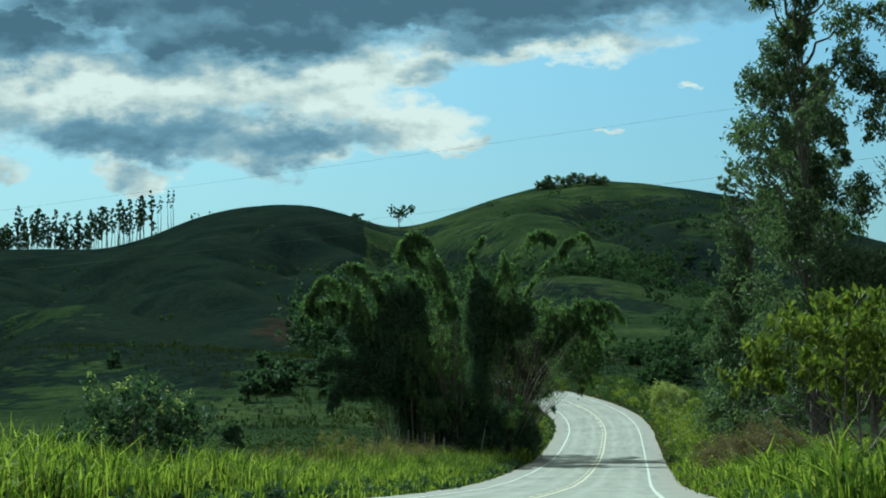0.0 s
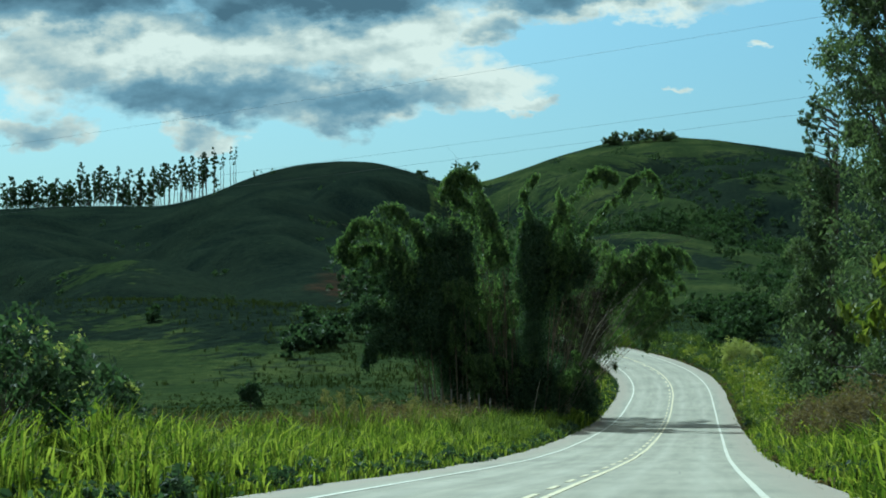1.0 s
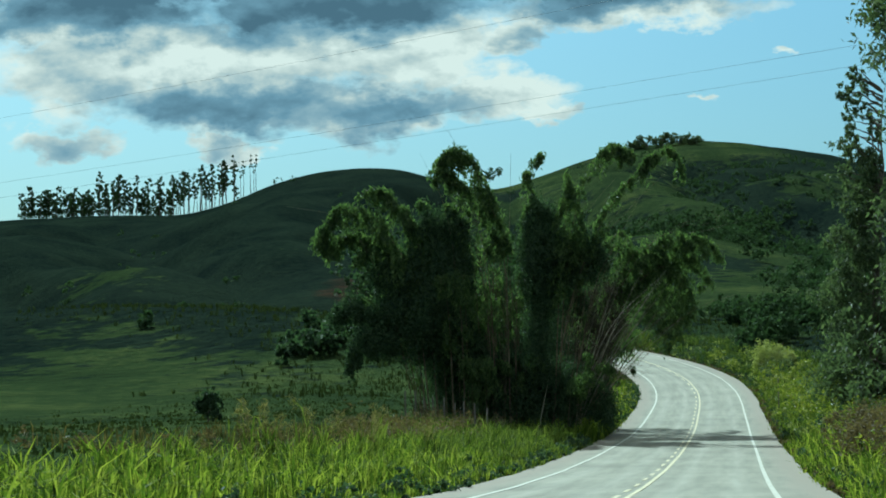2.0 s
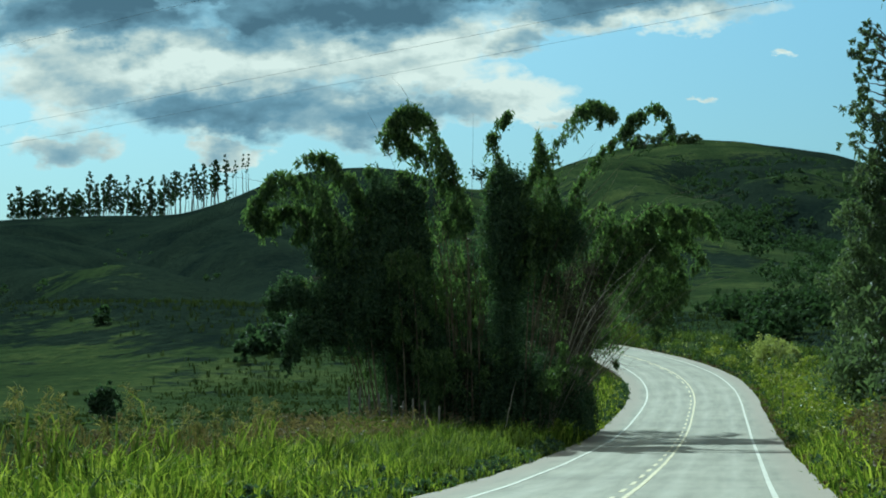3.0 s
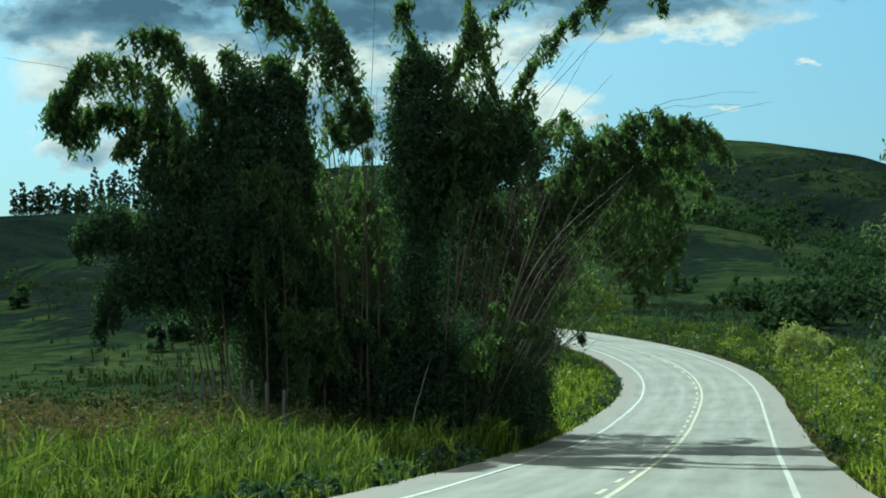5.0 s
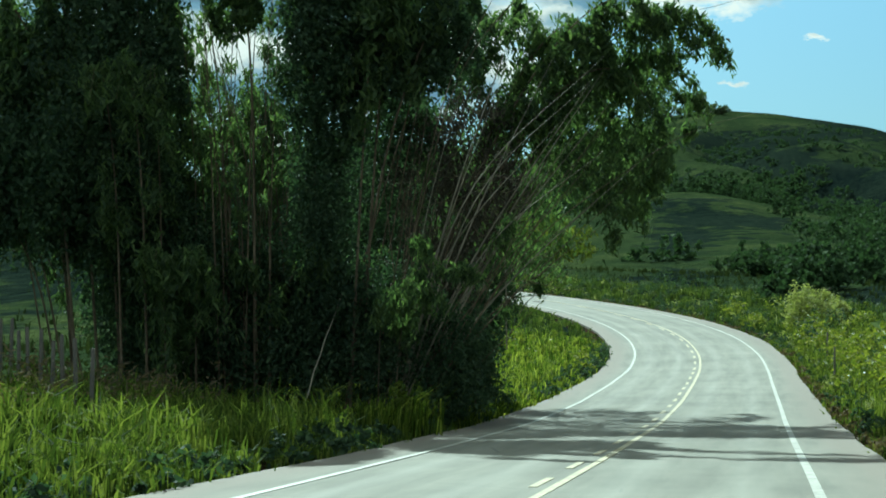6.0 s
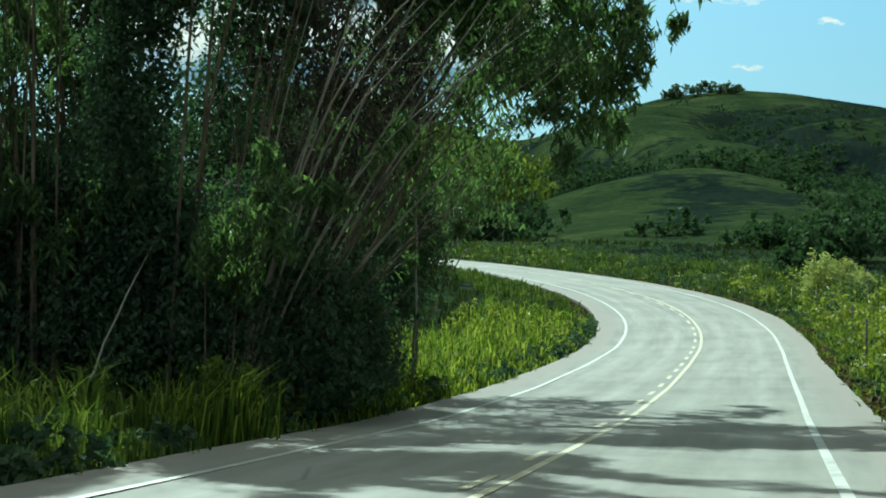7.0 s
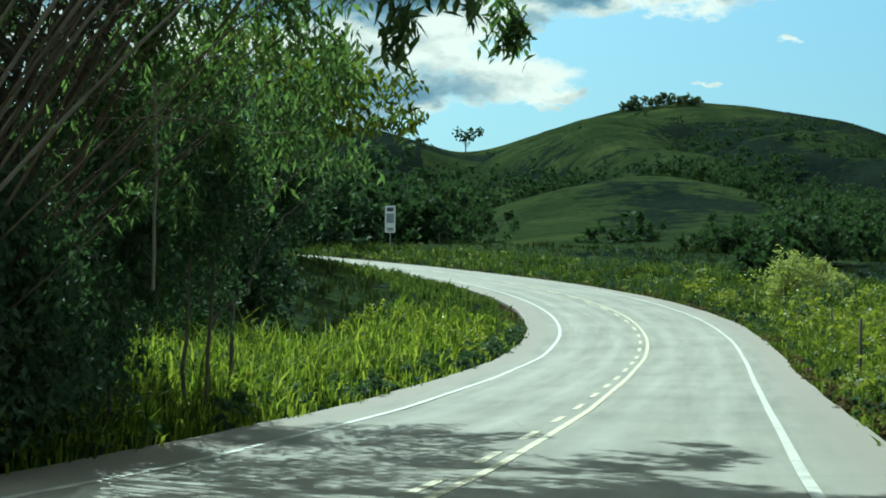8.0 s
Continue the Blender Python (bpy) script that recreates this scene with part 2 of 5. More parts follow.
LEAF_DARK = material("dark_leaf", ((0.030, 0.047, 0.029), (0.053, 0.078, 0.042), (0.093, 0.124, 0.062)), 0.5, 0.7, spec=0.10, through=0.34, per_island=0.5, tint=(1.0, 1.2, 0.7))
LEAF_EUCALYPTUS = material("eucalyptus_leaf", ((0.042, 0.06, 0.034), (0.08, 0.105, 0.054), (0.14, 0.17, 0.085)), 0.5, 0.6, spec=0.15, through=0.4, per_island=0.5, tint=(1.1, 1.2, 0.7))
LEAF_WOODS = material("woodland_leaf", ((0.030, 0.048, 0.024), (0.050, 0.075, 0.034), (0.080, 0.110, 0.048)), 0.2, 0.85, spec=0.03, through=0.25, per_island=0.4, tint=(1.0, 1.2, 0.7))
LEAF_BRIGHT = material("bright_leaf", ((0.065, 0.092, 0.013), (0.145, 0.175, 0.022), (0.26, 0.275, 0.045)), 0.5, 0.5, spec=0.25, through=0.48, per_island=0.5)
LEAF_MID = material("mid_leaf", ((0.045, 0.068, 0.014), (0.100, 0.130, 0.022), (0.185, 0.205, 0.042)), 0.5, 0.6, spec=0.1, through=0.42, per_island=0.5)
PALE_LEAF = material("pale_leaf", ((0.14, 0.18, 0.05), (0.28, 0.31, 0.10), (0.42, 0.43, 0.19)), 0.5, 0.6, through=0.4, per_island=0.5)
LEAF_BROWN = material("withered_leaf", ((0.06, 0.05, 0.026), (0.11, 0.088, 0.045), (0.17, 0.135, 0.075)), 0.5, 0.7, through=0.3, per_island=0.5)
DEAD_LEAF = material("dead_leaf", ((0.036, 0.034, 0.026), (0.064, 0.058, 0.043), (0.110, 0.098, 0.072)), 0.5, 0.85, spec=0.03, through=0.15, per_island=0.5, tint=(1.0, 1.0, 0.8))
BARK = material("bark", ((0.05, 0.04, 0.03), (0.11, 0.09, 0.07), (0.17, 0.15, 0.12)), 1.5, 0.85, 0.01, 20.0)
POST_WOOD = material("weathered_post", ((0.07, 0.062, 0.05), (0.14, 0.125, 0.105)), 3.0, 0.85, 0.004, 40.0)
STEEL = material("galvanised_steel", ((0.25, 0.26, 0.27), (0.38, 0.39, 0.40)), 4.0, 0.45, metal=0.8)
SIGN_WHITE = material("sign_white", ((0.62, 0.63, 0.62), (0.78, 0.78, 0.76)), 1.2, 0.5)
SIGN_DARK = material("sign_dark", ((0.04, 0.045, 0.05), (0.08, 0.08, 0.09)), 3.0, 0.5)
SIGN_BLUE = material("sign_blue", ((0.16, 0.2, 0.24), (0.26, 0.30, 0.34)), 3.0, 0.5)
CABLE = material("cable", ((0.03, 0.032, 0.034), (0.05, 0.052, 0.055)), 3.0, 0.6)


def ground_material():
    m = bpy.data.materials.new("pasture_and_soil")
    m.use_nodes = True
    g = Graph(m.node_tree)
    where = g.node("ShaderNodeTexCoord").outputs["Object"]
    big, mid, small = g.noise(where, 0.006, 4.0, 0.6), g.noise(where, 0.035, 6.0, 0.62), g.noise(where, 0.6, 5.0, 0.65)
    pasture = g.ramp(g.math("ADD", g.math("MULTIPLY", mid, 0.6), g.math("MULTIPLY", small, 0.4)), ((0.36, (0.014, 0.022, 0.011)), (0.5, (0.028, 0.041, 0.016)), (0.64, (0.058, 0.072, 0.024))))
    # darkest cover: scrub, and cloud shade painted onto the left slopes
    scrub_and_shade = g.ramp(g.math("ADD", g.math("MULTIPLY", mid, 0.5), g.math("MULTIPLY", small, 0.5)), ((0.38, (0.006, 0.010, 0.009)), (0.62, (0.018, 0.026, 0.017))))
    land = g.node("ShaderNodeAttribute")
    land.attribute_name = "cover"
    sep = g.node("ShaderNodeSeparateColor")
    g.plug(land.outputs["Color"], sep.inputs[0])
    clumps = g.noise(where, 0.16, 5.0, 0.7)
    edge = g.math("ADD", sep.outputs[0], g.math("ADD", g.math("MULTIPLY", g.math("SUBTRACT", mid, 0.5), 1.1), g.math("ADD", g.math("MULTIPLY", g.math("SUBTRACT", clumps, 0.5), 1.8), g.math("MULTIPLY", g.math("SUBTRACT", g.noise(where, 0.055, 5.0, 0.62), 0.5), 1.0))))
    colour = g.mix(g.ramp(edge, ((0.42, 0.0), (0.56, 1.0))), pasture, scrub_and_shade)
    soil = g.ramp(g.math("ADD", g.math("MULTIPLY", clumps, 0.5), g.math("MULTIPLY", small, 0.5)), ((0.38, (0.018, 0.016, 0.011)), (0.62, (0.046, 0.026, 0.018))))
    bare = g.math("ADD", sep.outputs[1], g.math("ADD", g.math("MULTIPLY", g.math("SUBTRACT", mid, 0.5), 1.0), g.math("MULTIPLY", g.math("SUBTRACT", clumps, 0.5), 1.1)))
    colour = g.mix(g.ramp(bare, ((0.38, 0.0), (0.72, 0.9))), colour, soil)
    p = g.node("ShaderNodeBsdfPrincipled")
    g.plug(colour, p.inputs["Base Color"])
    p.inputs["Roughness"].default_value = 1.0
    p.inputs["Specular IOR Level"].default_value = 0.0
    bm = g.node("ShaderNodeBump")
    bm.inputs["Distance"].default_value = 1.2
    g.plug(g.math("ADD", g.math("MULTIPLY", mid, 3.0), small), bm.inputs["Height"])
    g.plug(bm.outputs[0], p.inputs["Normal"])
    g.tree.links.new(p.outputs[0], g.node("ShaderNodeOutputMaterial").inputs[0])
    return m


GROUND = ground_material()


# ---- mesh helpers ----
def mesh_from(name, verts, faces, material_, smooth=False):
    """A mesh from arrays of corners and of faces that all have as many corners."""
    verts, faces = np.asarray(verts, np.float32), np.asarray(faces, np.int32)
    me = bpy.data.meshes.new(name)
    n, k = faces.shape
    me.vertices.add(len(verts))
    me.vertices.foreach_set("co", verts.ravel())
    me.loops.add(n * k)
    me.loops.foreach_set("vertex_index", faces.ravel())
    me.polygons.add(n)
    me.polygons.foreach_set("loop_start", np.arange(n, dtype=np.int32) * k)
    me.polygons.foreach_set("loop_total", np.full(n, k, np.int32))
    me.polygons.foreach_set("use_smooth", np.full(n, smooth))
    me.materials.append(material_)
    me.update(calc_edges=True)
    return me


def part(name, me, parent, label=""):
    ob = new(name, me)
    ob.parent = parent
    return tagged(ob, label)


def from_bmesh(name, bm, material_, smooth=False):
    me = bpy.data.meshes.new(name)
    bm.to_mesh(me)
    bm.free()
    for f in me.polygons:
        f.use_smooth = smooth
    me.materials.append(material_)
    return me


def box_bmesh(bm, size, at, bevel=0.0, turn=None):
    made = bmesh.ops.create_cube(bm, size=1.0)["verts"]
    m = Matrix.Translation(at) @ (turn or Matrix.Identity(4)) @ Matrix.Diagonal((*size, 1))
    bmesh.ops.transform(bm, matrix=m, verts=made)
    if bevel:
        edges = list({e for v in made for e in v.link_edges})
        bmesh.ops.bevel(bm, geom=edges, offset=bevel, segments=2, affect="EDGES")


def thing(name, at, label, category, group="", kind=""):
    ob = new(name)
    ob.location = at
    ob.empty_display_size = 0.3
    return tagged(ob, label, category, group, kind)


def tube(points, radii, sides=6):
    """Corners and faces of a round stem along points."""
    p = np.asarray(points, float)
    r = np.asarray(radii, float)
    d = np.gradient(p, axis=0)
    d /= np.linalg.norm(d, axis=1, keepdims=True) + 1e-9
    side = np.cross(d, (0.31, 0.95, 0.05))
    side /= np.linalg.norm(side, axis=1, keepdims=True) + 1e-9
    up = np.cross(side, d)
    a = np.arange(sides) * 2 * np.pi / sides
    ring = np.cos(a)[None, :, None] * side[:, None] + np.sin(a)[None, :, None] * up[:, None]
    v = (p[:, None] + ring * r[:, None, None]).reshape(-1, 3)
    i, j = np.meshgrid(np.arange(len(p) - 1), np.arange(sides), indexing="ij")
    k = (j + 1) % sides
    f = np.stack([i * sides + j, i * sides + k, (i + 1) * sides + k, (i + 1) * sides + j], -1).reshape(-1, 4)
    return v, f


def leaves(rng, centres, length, width, droop=0.5, spread=1.0):
    """Bent leaves of two quads each round the given places."""
    n = len(centres)
    a = rng.uniform(0, 2 * np.pi, n)
    d = np.stack([np.cos(a) * spread, np.sin(a) * spread, rng.normal(-droop, 0.45, n)], -1)
    d /= np.linalg.norm(d, axis=1, keepdims=True)
    s = np.cross(d, rng.normal(size=(n, 3)))
    s /= np.linalg.norm(s, axis=1, keepdims=True) + 1e-9
    l, w = length * rng.uniform(0.6, 1.35, (n, 1)), width * rng.uniform(0.7, 1.3, (n, 1))
    bend = np.array([0, 0, -0.22]) * l
    base, tip = centres - d * l * 0.5, centres + d * l * 0.5 + bend
    v = np.stack([base, centres + s * w, tip, centres - s * w], 1).reshape(-1, 3)
    return v, np.arange(4 * n).reshape(-1, 4)


def blades(rng, xy, z, height, width, lean=0.35, wind=(0.15, 0.0)):
    """Grass blades: each a bent strip of two quads ending nearly in a point."""
    n = len(xy)
    h = height * rng.uniform(0.55, 1.25, n)
    a = rng.uniform(0, 2 * np.pi, n)
    out = np.stack([np.cos(a), np.sin(a)], -1) * (rng.uniform(0.1, 1.0, n) * lean * h)[:, None] + np.array(wind) * h[:, None]
    b = rng.uniform(0, 2 * np.pi, n)
    side = np.stack([np.cos(b), np.sin(b), 0 * b], -1) * (width * rng.uniform(0.6, 1.3, n))[:, None]
    foot = np.concatenate([xy, z[:, None]], 1)
    mid = foot + np.concatenate([out * 0.36, (h * 0.72)[:, None]], 1)
    tip = foot + np.concatenate([out * 1.15, (h * rng.uniform(0.62, 1.05, n))[:, None]], 1)
    v = np.stack([foot - side * 0.8, foot + side * 0.8, mid + side * 0.9, mid - side * 0.9, tip + side * 0.08, tip - side * 0.08], 1).reshape(-1, 3)
    k = np.arange(n)[:, None] * 6
    f = np.concatenate([k + [0, 1, 2, 3], k + [3, 2, 4, 5]], 1).reshape(-1, 4)
    return v, f


# ---- the road's line ----
S_STEP = 1.5
ROAD_S = np.arange(-90, 420 + S_STEP, S_STEP)


def eased(s, knots, width):
    fine = np.interp(np.arange(s[0] - 30, s[-1] + 30, 0.5), *zip(*knots))
    kernel = np.hanning(int(width / 0.5) | 1)
    soft = np.convolve(np.pad(fine, len(kernel) // 2, mode="edge"), kernel / kernel.sum(), "valid")
    return np.interp(s, np.arange(s[0] - 30, s[-1] + 30, 0.5), soft)


TURN = np.radians(eased(ROAD_S, ((-120, -3.6), (0, -5.05), (44, -5.79), (66, -5.84), (96, -6.13), (118, -6.18), (128, -5.93), (155, -5.93), (165, -5.6), (185, -5.54), (192, -4.82), (199.5, -3.55), (207, -1.32), (214, 1.95), (221.5, 5.63), (236, 13.5), (288, 42), (330, 60), (450, 62)), 4))
ROAD_Z = eased(ROAD_S, ((-120, 0.0), (0, 0.57), (30, 0.7), (37, 0.69), (52, 0.47), (74, 0.02), (89, -0.23), (103, -0.32), (118, -0.26), (133, -0.1), (148, 0.14),
                        (162.5, 0.63), (177, 1.31), (192, 2.18), (207, 3.47), (221.5, 5.05), (251, 8.41), (288, 12.57), (305, 13.9), (330, 15.0), (450, 17.0)), 5)
_k0 = int(np.argmin(np.abs(ROAD_S)))
_x, _y = np.cumsum(-np.sin(TURN)) * S_STEP, np.cumsum(np.cos(TURN)) * S_STEP
ROAD_X, ROAD_Y = _x - _x[_k0] - 3.45, _y - _y[_k0] - 10.0


def near_road(x, y):
    """For places: the signed way from the centre line (right is positive), the station and the road's height there."""
    x, y = np.asarray(x, float).ravel(), np.asarray(y, float).ravel()
    best = np.empty(len(x), int)
    for k in range(0, len(x), 20000):
        d = (x[k:k + 20000, None] - ROAD_X) ** 2 + (y[k:k + 20000, None] - ROAD_Y) ** 2
        best[k:k + 20000] = d.argmin(1)
    dx, dy = x - ROAD_X[best], y - ROAD_Y[best]
    c, s = np.cos(TURN[best]), np.sin(TURN[best])
    across, along = dx * c + dy * s, -dx * s + dy * c
    far = np.sqrt(dx**2 + dy**2)
    off = np.where(np.abs(along) > S_STEP * 1.5, np.sign(across) * far, across)
    return off, ROAD_S[best] + along, np.interp(ROAD_S[best] + along, ROAD_S, ROAD_Z)


def on_road(s, off):
    """Place and turn at a station and a way to the right of the centre line."""
    t = np.interp(s, ROAD_S, TURN)
    x = np.interp(s, ROAD_S, ROAD_X) + off * np.cos(t)
    y = np.interp(s, ROAD_S, ROAD_Y) + off * np.sin(t)
    return x, y, np.interp(s, ROAD_S, ROAD_Z), t


# ---- the land ----
def smooth(a, b, x):
    t = np.clip((np.asarray(x, float) - a) / (b - a), 0, 1)
    return t * t * (3 - 2 * t)


def wave(x, y, size, seed):
    """A soft uneven field from a few waves, about -1 to 1."""
    r = np.random.RandomState(seed)
    total = 0
    for k in range(6):
        a, p = r.uniform(0, 2 * np.pi), r.uniform(0, 2 * np.pi)
        f = 2 * np.pi / size * r.uniform(0.6, 1.7)
        total = total + np.sin((x * np.cos(a) + y * np.sin(a)) * f + p)
    return total / 3.5


# bearing in degrees to the right of +y, and how steeply the far ridge stands above the start
SKYLINE = ((-180, 0.06), (-40, 0.075), (-20, 0.095), (-13.8, 0.104), (-10.7, 0.104), (-9.4, 0.110), (-8.6, 0.117), (-6.9, 0.127), (-5.2, 0.1305), (-4.0, 0.1285), (-2.9, 0.1225),
           (-1.7, 0.1155), (-0.8, 0.117), (0.3, 0.124), (1.5, 0.131), (3.0, 0.1375), (4.9, 0.1415), (6.5, 0.139), (8.3, 0.1335), (9.3, 0.130), (12, 0.112), (16, 0.09), (30, 0.06), (180, 0.06))


BEARING = np.arange(-180, 180.01, 0.05)
_kernel = np.hanning(45)
RISE = np.convolve(np.pad(np.interp(BEARING, *zip(*SKYLINE)), 22, mode="edge"), _kernel / _kernel.sum(), "valid")


def land_base(x, y):
    r = np.hypot(x, y)
    az = np.degrees(np.arctan2(x, y))
    steep = np.interp(az, BEARING, RISE)
    ridge = 1085 + 25 * np.sin(np.radians(az * 9))
    grow = np.interp(r / ridge, (0, 0.08, 0.16, 0.25, 0.40, 0.6, 0.85, 1.0, 1.25, 1.7, 4.0), (0, 0.0, 0.13, 0.32, 0.52, 0.72, 0.90, 1.0, 0.80, 0.5, 0.12))
    z = (steep * r + 2.2) * grow
    # spurs and gullies run down the slopes
    spur = np.abs(np.sin(np.radians(az) * 30 + 1.3 * wave(x, y, 260, 13) + r * 0.004))
    folds = wave(x, y, 210, 3) * 6.0 + wave(x, y, 85, 5) * 2.6 + (spur - 0.6) * 13.0 * np.minimum(r / 700, 1.3) + wave(x, y, 34, 6) * 0.8
    calm = 1 - 0.88 * np.exp(-(((x - 40) / 80) ** 4 + ((y - 460) / 150) ** 4))
    z = z + folds * calm * smooth(230, 520, r) * (1 - smooth(0.80, 0.985, r / ridge)) + wave(x, y, 40, 8) * 0.25 * smooth(20, 80, r)
    # a round knoll beyond the bend and the fold behind it
    z = z + 5.5 * np.exp(-(((x - 27) / 26) ** 2 + ((y - 478) / 52) ** 2)) - 7 * np.exp(-(((x - 30) / 62) ** 2 + ((y - 575) / 42) ** 2))
    return z


def land(x, y):
    x, y = np.asarray(x, float), np.asarray(y, float)
    off, s, zr = near_road(x, y)
    off, s, zr = off.reshape(x.shape), s.reshape(x.shape), zr.reshape(x.shape)
    base = land_base(x, y)
    left = zr + 0.55 * smooth(6.5, 12, -off) + 1.05 * smooth(11, 19, -off)
    right = zr + 0.9 * smooth(6.5, 14, off) + 1.2 * smooth(14, 26, off)
    verge = np.where(off < 0, left, right) + wave(x, y, 9, 4) * 0.08
    keep = smooth(18, 75, np.abs(off))
    z = verge * (1 - keep) + base * keep
    return np.where(np.abs(off) < 6.0, zr - 0.14, z)


def build_ground():
    fan = np.concatenate([np.linspace(-180, -34, 64, endpoint=False), np.linspace(-34, 34, 390, endpoint=False), np.linspace(34, 180, 64, endpoint=False)])
    rings = np.concatenate([np.linspace(0.02, 130, 80, endpoint=False), np.geomspace(130, 1300, 124, endpoint=False), np.geomspace(1300, 4600, 14)])
    a, r = np.meshgrid(np.radians(fan), rings, indexing="ij")
    ox, oy = 6.0, 55.0
    x, y = ox + np.sin(a) * r, oy + np.cos(a) * r
    z = land(x, y)
    verts = np.stack([x, y, z], -1).reshape(-1, 3)
    na, nr = len(fan), len(rings)
    i, j = np.meshgrid(np.arange(na), np.arange(nr - 1), indexing="ij")
    k = (i + 1) % na
    faces = np.stack([i * nr + j, i * nr + j + 1, k * nr + j + 1, k * nr + j], -1).reshape(-1, 4)
    verts = np.concatenate([verts, [[ox, oy, land(np.array([ox]), np.array([oy]))[0]]]])
    me = mesh_from("ground", verts, faces, GROUND, True)
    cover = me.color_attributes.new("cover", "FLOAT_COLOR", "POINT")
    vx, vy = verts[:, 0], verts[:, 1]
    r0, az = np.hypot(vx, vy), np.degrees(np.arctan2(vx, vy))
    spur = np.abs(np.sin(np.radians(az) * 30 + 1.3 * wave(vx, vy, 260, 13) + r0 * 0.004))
    scrub_and_shade = 0.52 + wave(vx, vy, 140, 11) * 0.30 - (spur - 0.55) * 0.6 + wave(vx, vy, 45, 12) * 0.10
    # cloud shade on the left slopes and the sunlit crest put in as cover
    scrub_and_shade = np.where(az < -2.5, scrub_and_shade + 0.66 - 0.12 * smooth(300, 360, r0) * (1 - smooth(560, 680, r0)) + 0.2 * smooth(560, 700, r0) * (1 - 0.8 * smooth(930, 1050, r0) * smooth(-10, -7, az)), scrub_and_shade + 0.12 * smooth(4.5, 7, az) - 0.28 * smooth(800, 1000, r0) * (1 - smooth(3.5, 6.5, az)))
    scrub_and_shade = scrub_and_shade - 0.34 * np.exp(-(((vx - 27) / 34) ** 2 + ((vy - 440) / 85) ** 2)) + 0.22 * smooth(5.0, 7.5, az) * smooth(420, 600, r0)
    scrub_and_shade = scrub_and_shade * smooth(170, 330, r0) + np.where(az < -1.5, 0.18, 0.42) * (1 - smooth(170, 330, r0))
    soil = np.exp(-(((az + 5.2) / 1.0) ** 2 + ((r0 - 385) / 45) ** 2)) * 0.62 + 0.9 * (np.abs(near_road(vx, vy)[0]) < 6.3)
    data = np.stack([scrub_and_shade, soil, 0 * soil, 1 + 0 * soil], -1).astype(np.float32)
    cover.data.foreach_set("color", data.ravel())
    return tagged(new("ground", me), "rolling green pasture hills, scrub and cloud shade painted darker", "ground", kind="structure")


build_ground()


def ribbon(s0, s1, off0, off1, lift, thick, step=1.5, wobble=0.0, seed=0):
    """A strip along the road with thickness: corners and faces."""
    s = np.arange(s0, s1 + 1e-6, step) if s1 - s0 > step else np.array([s0, s1])
    r = np.random.RandomState(seed)
    a = on_road(s, off0 + r.uniform(-1, 1, len(s)) * wobble)
    b = on_road(s, off1 + r.uniform(-1, 1, len(s)) * wobble)
    rows = [np.stack([a[0], a[1], a[2] + lift - thick], -1), np.stack([a[0], a[1], a[2] + lift], -1), np.stack([b[0], b[1], b[2] + lift], -1), np.stack([b[0], b[1], b[2] + lift - thick], -1)]
    v = np.stack(rows, 1).reshape(-1, 3)
    i, j = np.meshgrid(np.arange(len(s) - 1), np.arange(3), indexing="ij")
    f = np.stack([i * 4 + j, i * 4 + j + 1, (i + 1) * 4 + j + 1, (i + 1) * 4 + j], -1).reshape(-1, 4)
    f = np.concatenate([f, [[0, 1, 2, 3], [len(v) - 4, len(v) - 1, len(v) - 2, len(v) - 3]]])
    return v, f


def build_road():
    s = np.arange(-88, 418, 1.5)
    r = np.random.RandomState(3)
    ragged = lambda: np.convolve(r.uniform(-1, 1, len(s)), (0.3, 0.4, 0.3), "same") * 0.09
    cols = [-4.95 + ragged(), *(np.full(len(s), o) for o in np.linspace(-4.4, 4.4, 11)), 4.87 + ragged()]
    across = np.stack([cols[0], *cols, cols[-1]], 1)
    x, y, z, _ = on_road(s[:, None], across)
    z = z + 0.02 * wave(x, y, 12, 31) * 0.3
    z[:, 0] -= 0.25
    z[:, -1] -= 0.25
    n = across.shape[1]
    i, j = np.meshgrid(np.arange(len(s) - 1), np.arange(n - 1), indexing="ij")
    f = np.stack([i * n + j, i * n + j + 1, (i + 1) * n + j + 1, (i + 1) * n + j], -1).reshape(-1, 4)
    me = mesh_from("road", np.stack([x, y, z], -1).reshape(-1, 3), f, ASPHALT, False)
    lane = me.attributes.new("lane", "FLOAT_VECTOR", "POINT")
    lane.data.foreach_set("vector", np.stack([across, np.repeat(s[:, None], n, 1), 0 * across], -1).astype(np.float32).ravel())
    road = tagged(new("road", me), "sunlit grey asphalt country road with worn paint", "road", kind="structure")
    for name, o, w, m, label in (("edge_line", -3.5, 0.13, PAINT_WHITE, "white painted edge line"), ("edge_line", 3.5, 0.13, PAINT_WHITE, "white painted edge line"), ("centre_line", 0.13, 0.12, PAINT_YELLOW, "pale yellow solid centre line")):
        part(name, mesh_from(name, *ribbon(-80, 400, o - w / 2, o + w / 2, 0.010, 0.006), m), road, label)
    for k in range(58):
        s = 20 + k * 4.6
        part("dash", mesh_from("dash", *ribbon(s, s + 2.0, -0.21, -0.09, 0.010, 0.006, 1.0), PAINT_YELLOW), road)


build_road()


def ground_at(x, y):
    return float(land(np.array([x], float), np.array([y], float))[0])


# ---- bamboo ----
def bezier(p0, p1, p2, p3, n):
    t = np.linspace(0, 1, n)[:, None]
    return (1 - t) ** 3 * p0 + 3 * (1 - t) ** 2 * t * p1 + 3 * (1 - t) * t * t * p2 + t**3 * p3


